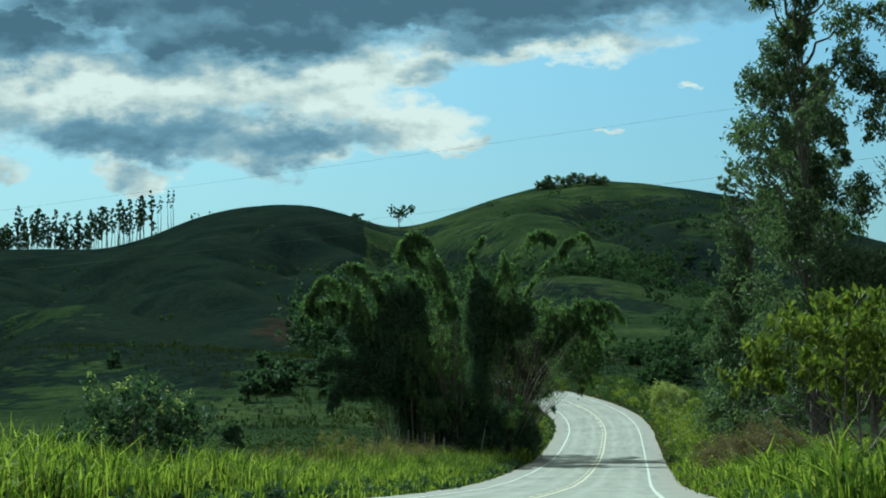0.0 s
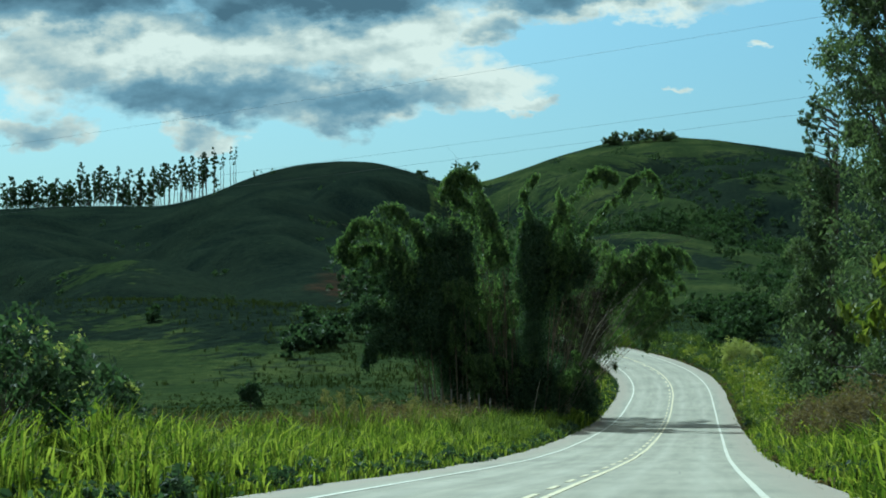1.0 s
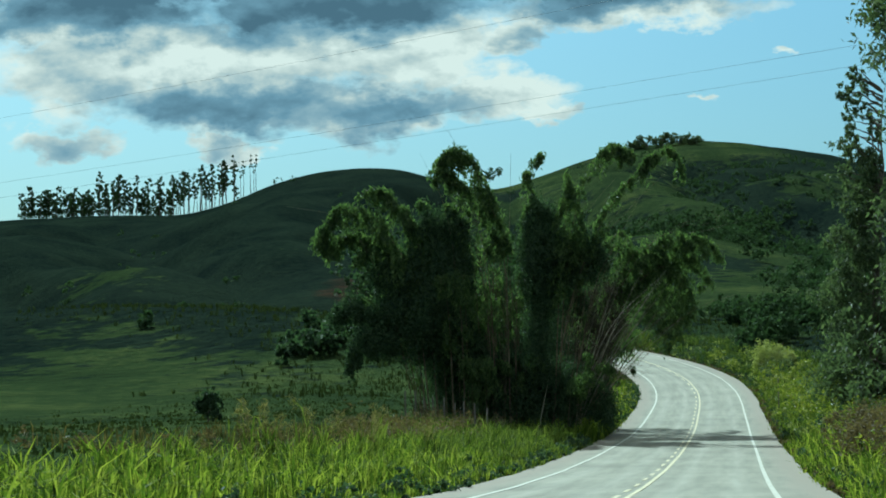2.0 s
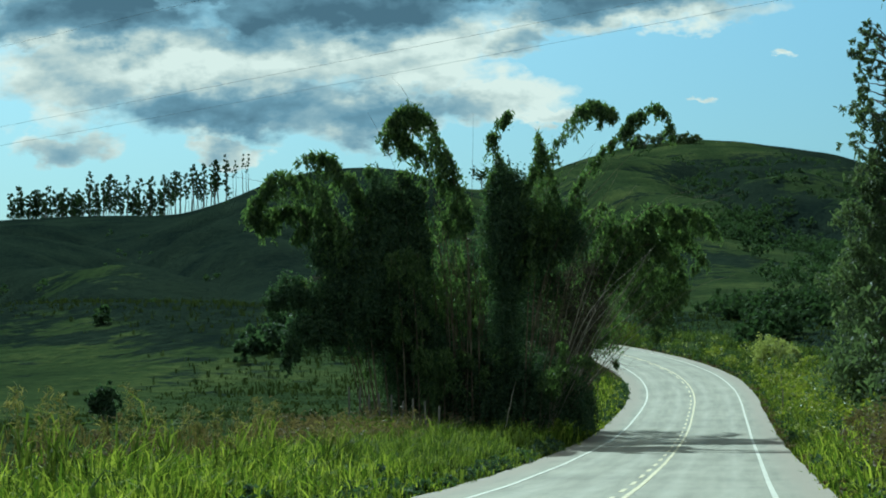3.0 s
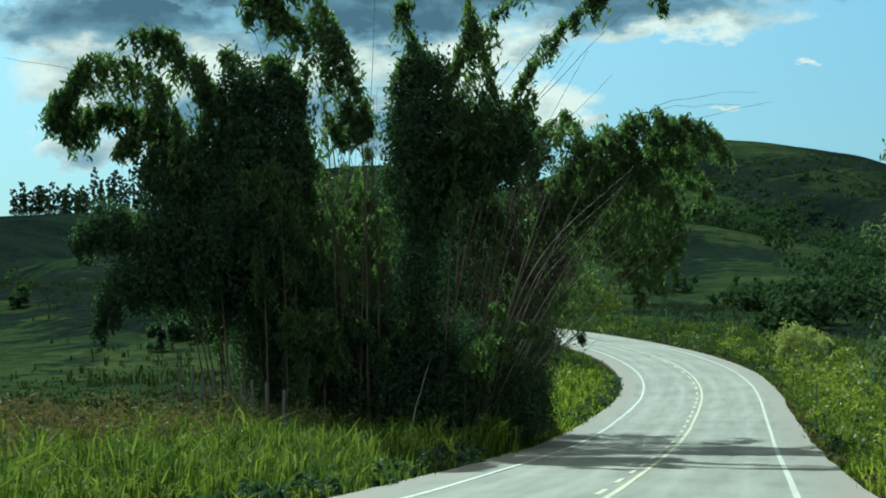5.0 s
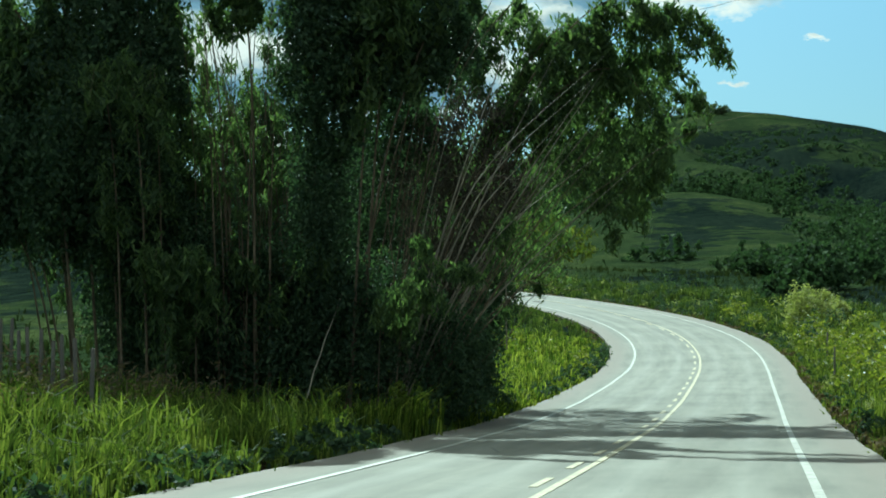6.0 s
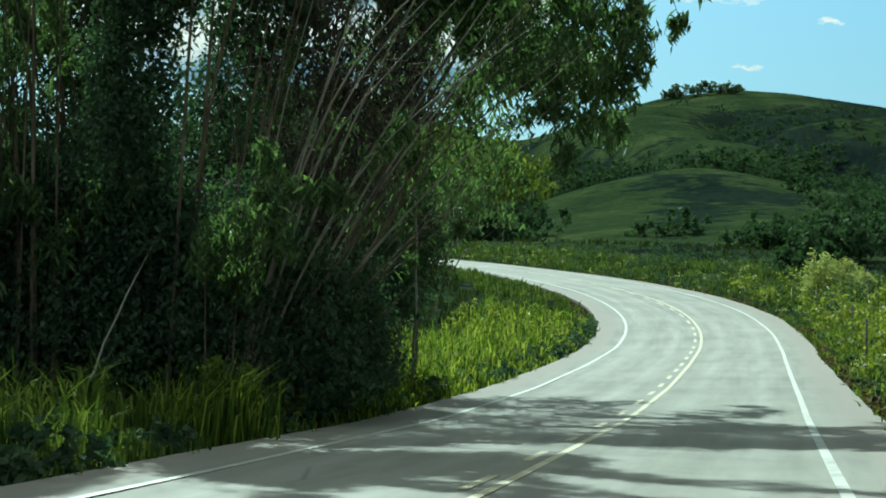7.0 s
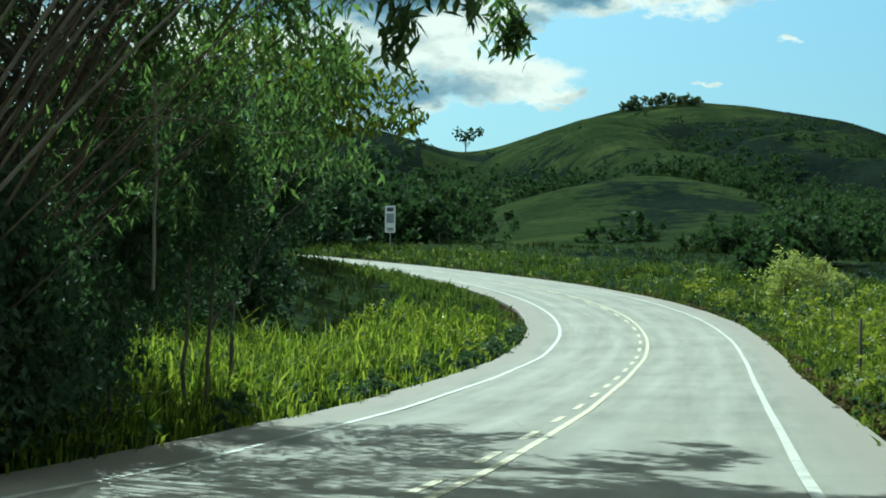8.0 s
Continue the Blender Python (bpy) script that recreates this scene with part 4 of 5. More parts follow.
    # bare tips standing out above
    for way in (((0.6, 0, FOOT), (0.8, 0, 8), (1.05, 0, 12), (1.18, 0, 15.8)), ((-2.0, 0, FOOT), (-2.2, 0, 9), (-2.9, 0, 13.2), (-4.2, 0, 16.0)), ((0.0, 0, FOOT), (-0.6, 0, 11), (-1.9, 0, 16.2), (-3.0, 0, 17.8)), ((1.5, 3, FOOT), (3.4, 3, 9), (5.6, 4, 12.6), (7.5, 4, 14.8)),
                ((2.4, 1, FOOT), (5.4, 1, 9), (8.0, 0.5, 12.4), (10.2, 0, 14.5)), ((3.4, 2, FOOT), (5.4, 2, 9), (8.2, 2, 13.4)), ((3.2, 2, FOOT), (5.2, 2, 9.6), (7.2, 1, 14.0)), ((4.0, 0.3, FOOT), (5.3, 0.2, 5.0), (6.6, 0, 8.9), (9.4, 0, 12.0)), ((4.0, 0.5, FOOT), (5.8, 0.2, 7.4), (7.1, 0, 10.2), (8.6, 0, 12.9)), ((-4.4, 0, FOOT), (-6.0, 0, 7), (-8.6, 0, 11.9), (-12.1, 0, 13.0))):
        culm(rng, clump, bent_line(way, 24), count=0, girth=0.03)
    return clump


# ---- trees and shrubs ----
def crown_points(rng, blobs, per):
    """Leaf places gathered in twigs round the outside of uneven blobs."""
    out = []
    for x, y, z, rx, rz, weight in blobs:
        n = max(4, int(per * weight / 14))
        d = rng.normal(size=(n, 3))
        d /= np.linalg.norm(d, axis=1, keepdims=True)
        rad = rng.uniform(0.45, 1.05, (n, 1)) ** 0.6 * (1 + 0.3 * np.sin(d[:, :1] * 5 + d[:, 2:] * 4))
        twigs = np.array([x, y, z]) + d * rad * np.array([rx, rx, rz])
        out.append(np.repeat(twigs, 14, 0) + rng.normal(size=(n * 14, 3)) * min(rx, 1.6) * 0.17)
    return np.concatenate(out)


def limb_line(rng, a, b, n=8, sag=0.06, crook=0.025):
    a, b = np.array(a, float), np.array(b, float)
    t = np.linspace(0, 1, n)[:, None]
    size = np.linalg.norm(b - a)
    wig = rng.normal(size=(n, 3)) * size * crook
    wig[0] = wig[-1] = 0
    return a + (b - a) * t + wig + np.array([0, 0, 1]) * size * sag * np.sin(np.pi * t)


def tree(name, at, height, blobs, leaf_material, label, category, per=900, leaf=(0.22, 0.07), girth=0.22, droop=0.35, seed=1, group="", trunk_top=None, stems=1):
    """A tapered trunk with limbs and a crown of leaves. blobs: middle (from the foot), half-width, half-height, weight."""
    rng = np.random.RandomState(seed)
    ob = thing(name, (*at, ground_at(*at) - 0.1), label, category, group)
    top = trunk_top or height * 0.9
    for k in range(stems):
        lean = rng.normal(size=2) * 0.03 * height
        foot = rng.normal(size=2) * 0.25 * (stems > 1)
        line = limb_line(rng, (*foot, 0), (*(foot + lean), top * rng.uniform(0.85, 1)), 14, 0.0, 0.005)
        flare = np.linspace(1, 0.12, 14) ** 0.8
        flare[0] *= 1.35
        part("trunk", mesh_from("trunk", *tube(line, girth / math.sqrt(stems) * flare, 8), BARK, True), ob)
    for x, y, z, rx, rz, weight in blobs:
        zs = max(0.25 * z, z - math.hypot(x, y) * 0.9 - rz * 0.6)
        start = np.array([np.interp(zs, line[:, 2], line[:, 0]), np.interp(zs, line[:, 2], line[:, 1]), min(zs, top)])
        part("limb", mesh_from("limb", *tube(limb_line(rng, start, (x, y, z)), girth * 0.35 * np.linspace(1, 0.2, 8), 5), BARK, True), ob)
    pts = crown_points(rng, blobs, per)
    part("crown", mesh_from("crown", *leaves(rng, pts, leaf[0], leaf[1], droop), leaf_material), ob)
    return ob


def tall_blobs(rng, low, high, wide, count, taper=0.5, size=1.0):
    blobs = []
    for k in range(count):
        f = (k + rng.uniform(0.1, 0.9)) / count
        z = low + (high - low) * f
        w = wide * (1 - taper * f)
        a = rng.uniform(0, 2 * np.pi)
        r = w * rng.uniform(0.15, 0.85)
        blobs.append((math.cos(a) * r, math.sin(a) * r, z, w * size * rng.uniform(0.32, 0.55), w * size * rng.uniform(0.3, 0.55), rng.uniform(0.6, 1.3)))
    return blobs


def bush_blobs(rng, wide, high, count):
    blobs = []
    for k in range(count):
        a, r = rng.uniform(0, 2 * np.pi), wide * math.sqrt(rng.uniform(0, 1)) * 0.75
        z = high * rng.uniform(0.3, 0.85) * (1 - 0.4 * r / wide)
        blobs.append((math.cos(a) * r, math.sin(a) * r, z, wide * rng.uniform(0.25, 0.42), high * rng.uniform(0.2, 0.32), rng.uniform(0.6, 1.3)))
    return blobs


build_bamboo()
R = np.random.RandomState
tree("eucalyptus_tree", (25.5, 124), 36, tall_blobs(R(4), 3, 35, 7.6, 64, 0.45, 0.55), LEAF_EUCALYPTUS, "tall dark eucalyptus with thin trunks beside the road", "tree", 600, (0.36, 0.076), 0.4, 0.6, 4, "roadside eucalyptus", stems=3)
tree("eucalyptus_tree", (24.8, 153), 24, [(x, y, z, rx, rz, w * rx * rz * 0.9) for x, y, z, rx, rz, w in tall_blobs(R(5), 0.8, 23.5, 4.2, 90, 0.72, 0.75)], LEAF_EUCALYPTUS, "slender eucalyptus leafy down to the ground", "tree", 330, (0.34, 0.07), 0.25, 0.6, 5, "roadside eucalyptus", stems=2)
tree("eucalyptus_tree", (29.0, 140), 30, tall_blobs(R(6), 1, 29, 6.5, 56, 0.5, 0.55), LEAF_EUCALYPTUS, "tall eucalyptus with open crown behind the verge", "tree", 600, (0.36, 0.076), 0.35, 0.6, 6, "roadside eucalyptus", stems=2)
tree("eucalyptus_tree", (32.5, 119), 37, tall_blobs(R(3), 2, 36, 7.0, 60, 0.35, 0.5), LEAF_EUCALYPTUS, "tall dark eucalyptus with open crown and bare limbs", "tree", 580, (0.36, 0.076), 0.38, 0.6, 3, "roadside eucalyptus", stems=2)
tree("leafy_tree", (9.9, 45.5), 4.6, [(bx, by, bz, rx * 0.85, rz * 0.72, w) for bx, by, bz, rx, rz, w in ((-1.9, 0, 3.7, 0.8, 0.5, 0.9), (-1.0, 0.3, 4.3, 0.8, 0.5, 0.9), (0.2, -0.2, 4.1, 0.9, 0.6, 1.0), (1.2, 0.2, 3.7, 0.9, 0.6, 1.0), (2.0, 0, 4.1, 0.8, 0.6, 0.9), (2.6, 0.3, 3.1, 0.8, 0.7, 0.8), (-0.5, 0.2, 3.3, 0.7, 0.45, 0.6), (0.8, -0.3, 3.0, 0.7, 0.4, 0.5),
      (1.8, -0.2, 2.5, 0.6, 0.5, 0.5), (-2.5, 0.2, 3.0, 0.5, 0.5, 0.4), (0.1, 0.6, 4.9, 0.6, 0.45, 0.5), (-1.5, 0.8, 3.0, 0.5, 0.5, 0.4), (1.4, 0.8, 4.8, 0.6, 0.5, 0.5))], LEAF_MID, "sunlit yellow-green leafy young tree on the verge", "tree", 300, (0.26, 0.055), 0.10, 0.9, 7, stems=3)
tree("leafy_tree", (13.6, 56), 5.8, [(x, y, z * 0.8 + 1.9, rx, rz * 0.7, w) for x, y, z, rx, rz, w in bush_blobs(R(8), 2.6, 5.4, 20)], LEAF_MID, "green broad-leaved tree behind the verge", "tree", 420, (0.26, 0.055), 0.12, 0.8, 8, stems=2)
for k, (x, y, wide, high, label) in enumerate(((12.8, 77, 1.7, 2.3, "low withered brown shrub on the roadside bank"), (14.4, 82, 2.2, 3.0, "withered reddish-brown shrub on the roadside bank"), (13.4, 87, 1.6, 2.2, "low withered brown shrub on the roadside bank"), (15.4, 93, 2.2, 2.9, "withered reddish-brown shrub on the roadside bank"), (15.6, 102, 2.0, 2.4, "withered brown shrub higher on the bank"))):
    tree("dry_shrub", (x, y), high * 0.9, bush_blobs(R(18 + k), wide, high, 15), LEAF_BROWN, label, "shrub", 330, (0.17, 0.028), 0.04, 0.2, 18 + k, "withered shrubs on the bank")
for x, y, wide, high, count, seed, label in ((-7.7, 45.2, 2.1, 3.1, 30, 10, "dark open shrub with pale tips rising from tall grass"), (-8.1, 55.2, 1.5, 1.9, 16, 27, "low dark open shrub with pale tips in tall grass")):
    blobs = [(bx, by, bz + 0.5, rx * 0.7, rz * 0.65, w) for bx, by, bz, rx, rz, w in bush_blobs(R(seed), wide, high, count)]
    shrub = tree("flowering_shrub", (x, y), high, blobs, LEAF_DARK, label, "shrub", 120, (0.17, 0.045), 0.05, 0.5, seed, stems=5)
    tips = crown_points(R(seed + 1), [(bx, by, bz + rz * 0.7, rx * 0.8, rz * 0.5, w) for bx, by, bz, rx, rz, w in blobs[::3]], 14)
    tagged(part("pale_tip", mesh_from("pale_tip", *leaves(R(seed + 2), tips, 0.11, 0.024, 0.1), PALE_LEAF), shrub, "pale young leaves at the tips"), kind="stuff")
tree("sapling", (6.2, 148.0), 7.2, [(3.2, 1.2, 5.9, 0.7, 0.5, 0.7), (2.4, 0.9, 6.3, 0.8, 0.5, 0.8), (1.3, 0.6, 6.6, 0.8, 0.55, 0.8), (3.5, 1.3, 5.4, 0.4, 0.35, 0.3), (0.2, 0.2, 6.9, 0.8, 0.6, 0.6), (2.6, 0.8, 5.5, 0.5, 0.35, 0.3)], LEAF_MID, "yellow-green leafy sapling reaching out beside the bamboo", "tree", 420, (0.2, 0.035), 0.06, 0.8, 28, stems=2)
tree("round_shrub", (-13.7, 117), 1.6, bush_blobs(R(11), 0.8, 1.9, 6), LEAF_DARK, "small round dark shrub in the field", "shrub", 400, (0.16, 0.06), 0.05, 0.2, 11)


tree("dark_tree", (0.2, 172), 8.5, tall_blobs(R(14), 1.5, 8.2, 3.0, 18, 0.3), LEAF_DARK, "dark leafy tree inside the bend", "tree", 700, (0.26, 0.08), 0.16, 0.4, 14, "trees inside the bend")
tree("dark_tree", (1.8, 181), 7.5, tall_blobs(R(15), 1.0, 7.2, 2.6, 16, 0.3), LEAF_DARK, "dark leafy tree inside the bend", "tree", 700, (0.26, 0.08), 0.15, 0.4, 15, "trees inside the bend")
tree("dark_tree", (-4.0, 186), 10, tall_blobs(R(16), 2.0, 9.6, 3.4, 18, 0.3), LEAF_DARK, "dark leafy tree inside the bend", "tree", 700, (0.28, 0.08), 0.2, 0.4, 16, "trees inside the bend")
tree("dark_tree", (-3.4, 212), 10, tall_blobs(R(24), 1.2, 9.6, 3.0, 20, 0.3), LEAF_DARK, "tall dark leafy tree placed to shade the inner bend", "tree", 520, (0.3, 0.09), 0.18, 0.4, 24, "trees inside the bend")
tree("dark_tree", (-4.5, 233), 10.5, tall_blobs(R(25), 1.2, 10, 2.4, 20, 0.3), LEAF_DARK, "tall dark leafy tree placed to shade the inner bend", "tree", 520, (0.3, 0.09), 0.18, 0.4, 25, "trees inside the bend")
tree("dark_tree", (-7.5, 224), 12, tall_blobs(R(26), 1.5, 11.6, 3.2, 20, 0.3), LEAF_DARK, "tall dark leafy tree placed to shade the inner bend", "tree", 520, (0.3, 0.09), 0.2, 0.4, 26, "trees inside the bend")
# three more, added out of sight behind the bamboo to shade the grass
for k, (x, y, h) in enumerate(((-6.0, 243, 12.5), (-9.5, 236, 12.5), (-11.0, 250, 13.5))):
    tree("dark_tree", (x, y), h, tall_blobs(R(34 + k), 1.2, h * 0.96, 3.6, 22, 0.3), LEAF_DARK, "tall dark leafy tree placed to shade the inner bend", "tree", 230, (0.42, 0.15), 0.2, 0.4, 34 + k, "trees inside the bend")
tree("sapling", (5.9, 141.2), 4.2, [(0.3, 0.2, 3.6, 0.7, 0.6, 0.7), (0.9, 0.3, 2.6, 0.45, 0.7, 0.6), (-0.3, 0.1, 2.9, 0.5, 0.5, 0.5)], LEAF_DARK, "thin-stemmed sapling at the edge of the bamboo", "tree", 420, (0.2, 0.05), 0.05, 0.9, 17, stems=2)

# ---- grass ----
def grass(name, label, s0, s1, off0, off1, tufts_m2, height, width, material_, seed, keep=None, lean=0.6, each=22):
    """Tufts of blades that lean outwards from one foot."""
    rng = np.random.RandomState(seed)
    n = int((s1 - s0) * abs(off1 - off0) * tufts_m2)
    s, o = rng.uniform(s0, s1, n), rng.uniform(off0, off1, n)
    x, y, _, _ = on_road(s, o)
    patch = 0.5 + 0.5 * wave(x, y, 3.6, seed + 60)
    good = rng.uniform(0, 1, n) < np.clip(0.55 + 0.5 * patch, 0.2, 1)
    if keep is not None:
        good &= keep(x, y)
    if max(abs(off0), abs(off1)) > 30:
        good &= rng.uniform(0, 1, n) < 1.02 - smooth(min(abs(off0), abs(off1)), max(abs(off0), abs(off1)), np.abs(o))
    x, y, o = x[good], y[good], o[good]
    z = land(x, y) - 0.05
    h = height * np.clip(0.82 + 0.20 * wave(x, y, 5.0, seed + 70) + 0.16 * wave(x, y, 1.7, seed + 71) + 0.12 * rng.normal(size=len(x)), 0.35, 1.6) * (0.42 + 0.58 * smooth(0, 1.6, np.abs(o) - 4.9))
    foot = np.repeat(np.stack([x, y], -1), each, 0) + rng.normal(size=(len(x) * each, 2)) * 0.13
    v, f = blades(rng, foot, np.repeat(z, each), np.repeat(np.maximum(h, 0.12), each), width, lean, (0.02, -0.02))
    return tagged(new(name, mesh_from(name, v, f, material_)), label, "grass", kind="stuff")


def not_clump(x, y):
    return (((x - 1.0) / 5.2) ** 2 + ((y - 137) / 5.4) ** 2) > 1


grass("verge_grass", "tall sunlit green grass along the road", 24, 62, -5.0, -12.5, 6.2, 1.2, 0.021, GRASS_BLADE, 1, not_clump, 0.6, each=18)
grass("verge_grass", "tall sunlit green grass along the road", 62, 104, -5.0, -10.4, 6.2, 1.06, 0.021, GRASS_BLADE, 11, not_clump, 0.6, each=17)
# in these two the darker blades stand in for the bamboo's shade
grass("verge_grass", "tall deep green grass in front of the bamboo, shade painted in", 103, 127, -5.0, -10.4, 6.2, 1.04, 0.021, GRASS_MID, 13, not_clump, 0.6, each=17)
grass("verge_grass", "tall deep green grass below the bamboo, shade painted in", 126, 143, -5.0, -14, 4.6, 0.98, 0.020, GRASS_MID, 2, not_clump, each=18)
grass("verge_grass", "tall sunlit grass inside the bend", 143, 178, -5.0, -12, 4.8, 1.12, 0.022, GRASS_BLADE, 14, not_clump, each=18)
grass("verge_grass", "green grass inside the bend", 175, 212, -5.0, -11, 2.4, 0.85, 0.034, GRASS_BLADE, 3, not_clump, each=11)
# bright grass stops here; the shade beyond is painted by duller blades
grass("verge_grass", "low grass inside the far bend, shade put into its dull green", 206, 330, -5.0, -11, 2.2, 0.62, 0.036, GRASS_SHADED, 15, not_clump, each=10)
grass("verge_grass", "tall sunlit green grass along the road", 40, 130, 4.95, 13, 3.6, 1.15, 0.026, GRASS_BLADE, 4, None, 0.8, each=16)
grass("verge_grass", "green grass and weeds on the bank", 130, 215, 4.95, 14, 4.2, 0.8, 0.024, GRASS_MID, 5, each=14)
grass("verge_grass", "green grass on the outer verge of the bend", 215, 340, 4.95, 16, 2.2, 0.75, 0.036, GRASS_SHADED, 6, each=10)
grass("field_grass", "meadow grass behind the outer verge", 170, 340, 14, 60, 0.5, 0.6, 0.055, FIELD_BLADE, 9, each=5)
grass("field_grass", "meadow grass on the slope inside the bend", 175, 340, -11, -50, 0.6, 0.7, 0.055, FIELD_BLADE, 10, not_clump, each=5)
grass("dry_grass", "dry yellowish grass behind the verge", 86, 142, -9.6, -17, 1.3, 0.62, 0.018, GRASS_DRY, 7, not_clump, each=12)
grass("field_grass", "green meadow grass in the field", 30, 200, -14, -48, 1.2, 0.26, 0.055, FIELD_BLADE, 8, not_clump, each=3)


grass("dry_grass", "dry brownish grass on the bank beside the road", 92, 128, 7.5, 15, 1.6, 0.95, 0.02, GRASS_DRY, 12, each=12)


def plume_grass(n, seed):
    """Tall seeding stalks with long leaves that stand above the grass."""
    rng = np.random.RandomState(seed)
    heart = rng.uniform((84, -10.2), (106, -7.6), (15, 2))
    pick = rng.randint(0, 15, n)
    s, o = heart[pick, 0] + rng.normal(size=n) * 0.35, heart[pick, 1] + rng.normal(size=n) * 0.25
    x, y, _, _ = on_road(s, o)
    z = land(x, y)
    heads, long_v, long_f, last = [], [], [], 0
    for k in range(n):
        h, lean = rng.uniform(1.5, 2.3), rng.normal(size=2) * 0.22
        line = np.stack([x[k] + lean[0] * np.linspace(0, 1, 8) ** 2, y[k] + lean[1] * np.linspace(0, 1, 8) ** 2, z[k] + h * np.linspace(0, 1, 8)], -1)
        v, f = tube(line, np.linspace(0.012, 0.004, 8), 4)
        long_v.append(v)
        long_f.append(f + last)
        last += len(v)
        t = rng.uniform(0.78, 1.0, 46)
        heads.append(np.stack([np.interp(t, np.linspace(0, 1, 8), line[:, j]) for j in range(3)], -1) + rng.normal(size=(46, 3)) * np.array([0.07, 0.07, 0.04]))
        v, f = blades(rng, np.repeat([[x[k], y[k]]], 9, 0) + rng.normal(size=(9, 2)) * 0.03, z[k] + h * rng.uniform(0.1, 0.6, 9), np.full(9, 0.75), 0.022, 1.1)
        long_v.append(v)
        long_f.append(f + last)
        last += len(v)
    tagged(new("seeding_grass", mesh_from("seeding_grass", np.concatenate(long_v), np.concatenate(long_f), GRASS_MID)), "tall leafy stalks of seeding grass", "grass", kind="stuff")
    tagged(new("seeding_grass", mesh_from("seeding_grass", *leaves(rng, np.concatenate(heads), 0.20, 0.012, -0.5, 0.6), SEED_HEAD)), "pale seed heads standing above the grass", "grass", kind="stuff")


plume_grass(38, 91)


def grass_tuft(x, y, wide, high, n, seed, label):
    """One tall tuft of arching blades."""
    rng = np.random.RandomState(seed)
    z = ground_at(x, y) - 0.05
    v, f = blades(rng, np.array([x, y]) + rng.normal(size=(n, 2)) * wide, np.full(n, z), np.full(n, high), 0.020, 0.5)
    tagged(new("grass_tuft", mesh_from("grass_tuft", v, f, GRASS_BLADE)), label, "grass", kind="stuff")


grass_tuft(5.2, 129.6, 0.38, 1.25, 240, 92, "bright tall grass tuft against the dark bamboo")
grass_tuft(4.7, 128.6, 0.30, 1.0, 130, 93, "bright tall grass tuft against the dark bamboo")

tree("leafy_weed", (5.3, 129.9), 1.7, bush_blobs(R(94), 0.6, 1.75, 9), LEAF_MID, "tall leafy green weed in front of the bamboo", "weed", 150, (0.17, 0.035), 0.02, 0.2, 94, stems=4)

# ---- distant trees ----
def far_tree(name, label, height, wide, blobs_count, low, seed, leaf, per, group, stems=1):
    rng = np.random.RandomState(seed)
    return tree(name, (0, 0), height, tall_blobs(rng, low, height, wide, blobs_count, 0.35), LEAF_WOODS, label, "tree", per, leaf, height * 0.009 + 0.06, 0.3, seed, group)


def build_far_trees():
    kinds = [far_tree("ridge_tree", "slender dark eucalyptus on the ridge", h, w, n, h * lo, 30 + k, (1.1, 0.42), 30, "trees on the ridge") for k, (h, w, lo, n) in enumerate(((20, 3.4, 0.25, 12), (25, 3.0, 0.3, 14), (28, 2.6, 0.45, 11), (17, 3.8, 0.15, 12), (29, 1.5, 0.72, 5)))]
    rng = np.random.RandomState(3)
    used = set()
    for k in range(112):
        f = k / 111
        az = -15.6 + f * 7.2 + rng.uniform(-0.12, 0.12)
        r = 1098 + rng.uniform(-14, 14)
        x, y = math.sin(radians(az)) * r, math.cos(radians(az)) * r
        kind = 4 if f > 0.9 else rng.choice([1, 2, 2, 4]) if f > 0.62 else rng.choice([0, 1, 1, 2, 3]) if f > 0.3 else rng.choice([0, 3, 3])
        if f > 0.86 and k % 2:
            continue
        m = pose(x, y, ground_at(x, y) - 0.3, 0, 0, rng.uniform(0, 360)) @ Matrix.Scale(rng.uniform(0.66, 1.12), 4)
        if kind not in used:
            used.add(kind)
            kinds[kind].matrix_basis = m
        else:
            copy_thing(kinds[kind], m).scale = m.to_scale()
    for k, ob in enumerate(kinds):
        if k not in used:
            ob.matrix_basis = pose(-300, 1090, ground_at(-300, 1090))


build_far_trees()


def flat_blobs(rng, wide, low, high, count):
    return [(rng.uniform(-1, 1) * wide, rng.uniform(-1, 1) * wide * 0.7, rng.uniform(low, high), wide * rng.uniform(0.25, 0.4), (high - low) * rng.uniform(0.3, 0.5), 1.0) for _ in range(count)]


for k, (x, y, w, h) in enumerate(((61, 1078, 5, 4.6), (68, 1076, 6, 7.4), (77, 1074, 6, 7.8), (86, 1070, 6, 7.0), (93, 1066, 5, 5.0))):
    tree("hilltop_tree", (x, y), h, flat_blobs(R(50 + k), w, h * 0.25, h * 0.92, 15), LEAF_EUCALYPTUS, "flat-crowned dark tree on the hilltop", "tree", 130, (0.8, 0.30), 0.3, 0.2, 50 + k, "trees on the hilltop")
tree("saddle_tree", (-26, 1074), 12, flat_blobs(R(60), 8.0, 7, 12, 16), LEAF_WOODS, "lone open-crowned tree in the saddle", "tree", 120, (0.8, 0.3), 0.35, 0.2, 60)
tree("saddle_tree", (-58, 1132), 7, flat_blobs(R(61), 6.5, 4.5, 7.5, 12), LEAF_WOODS, "lone flat-crowned tree on the shoulder of the hill", "tree", 130, (0.8, 0.3), 0.3, 0.2, 61)


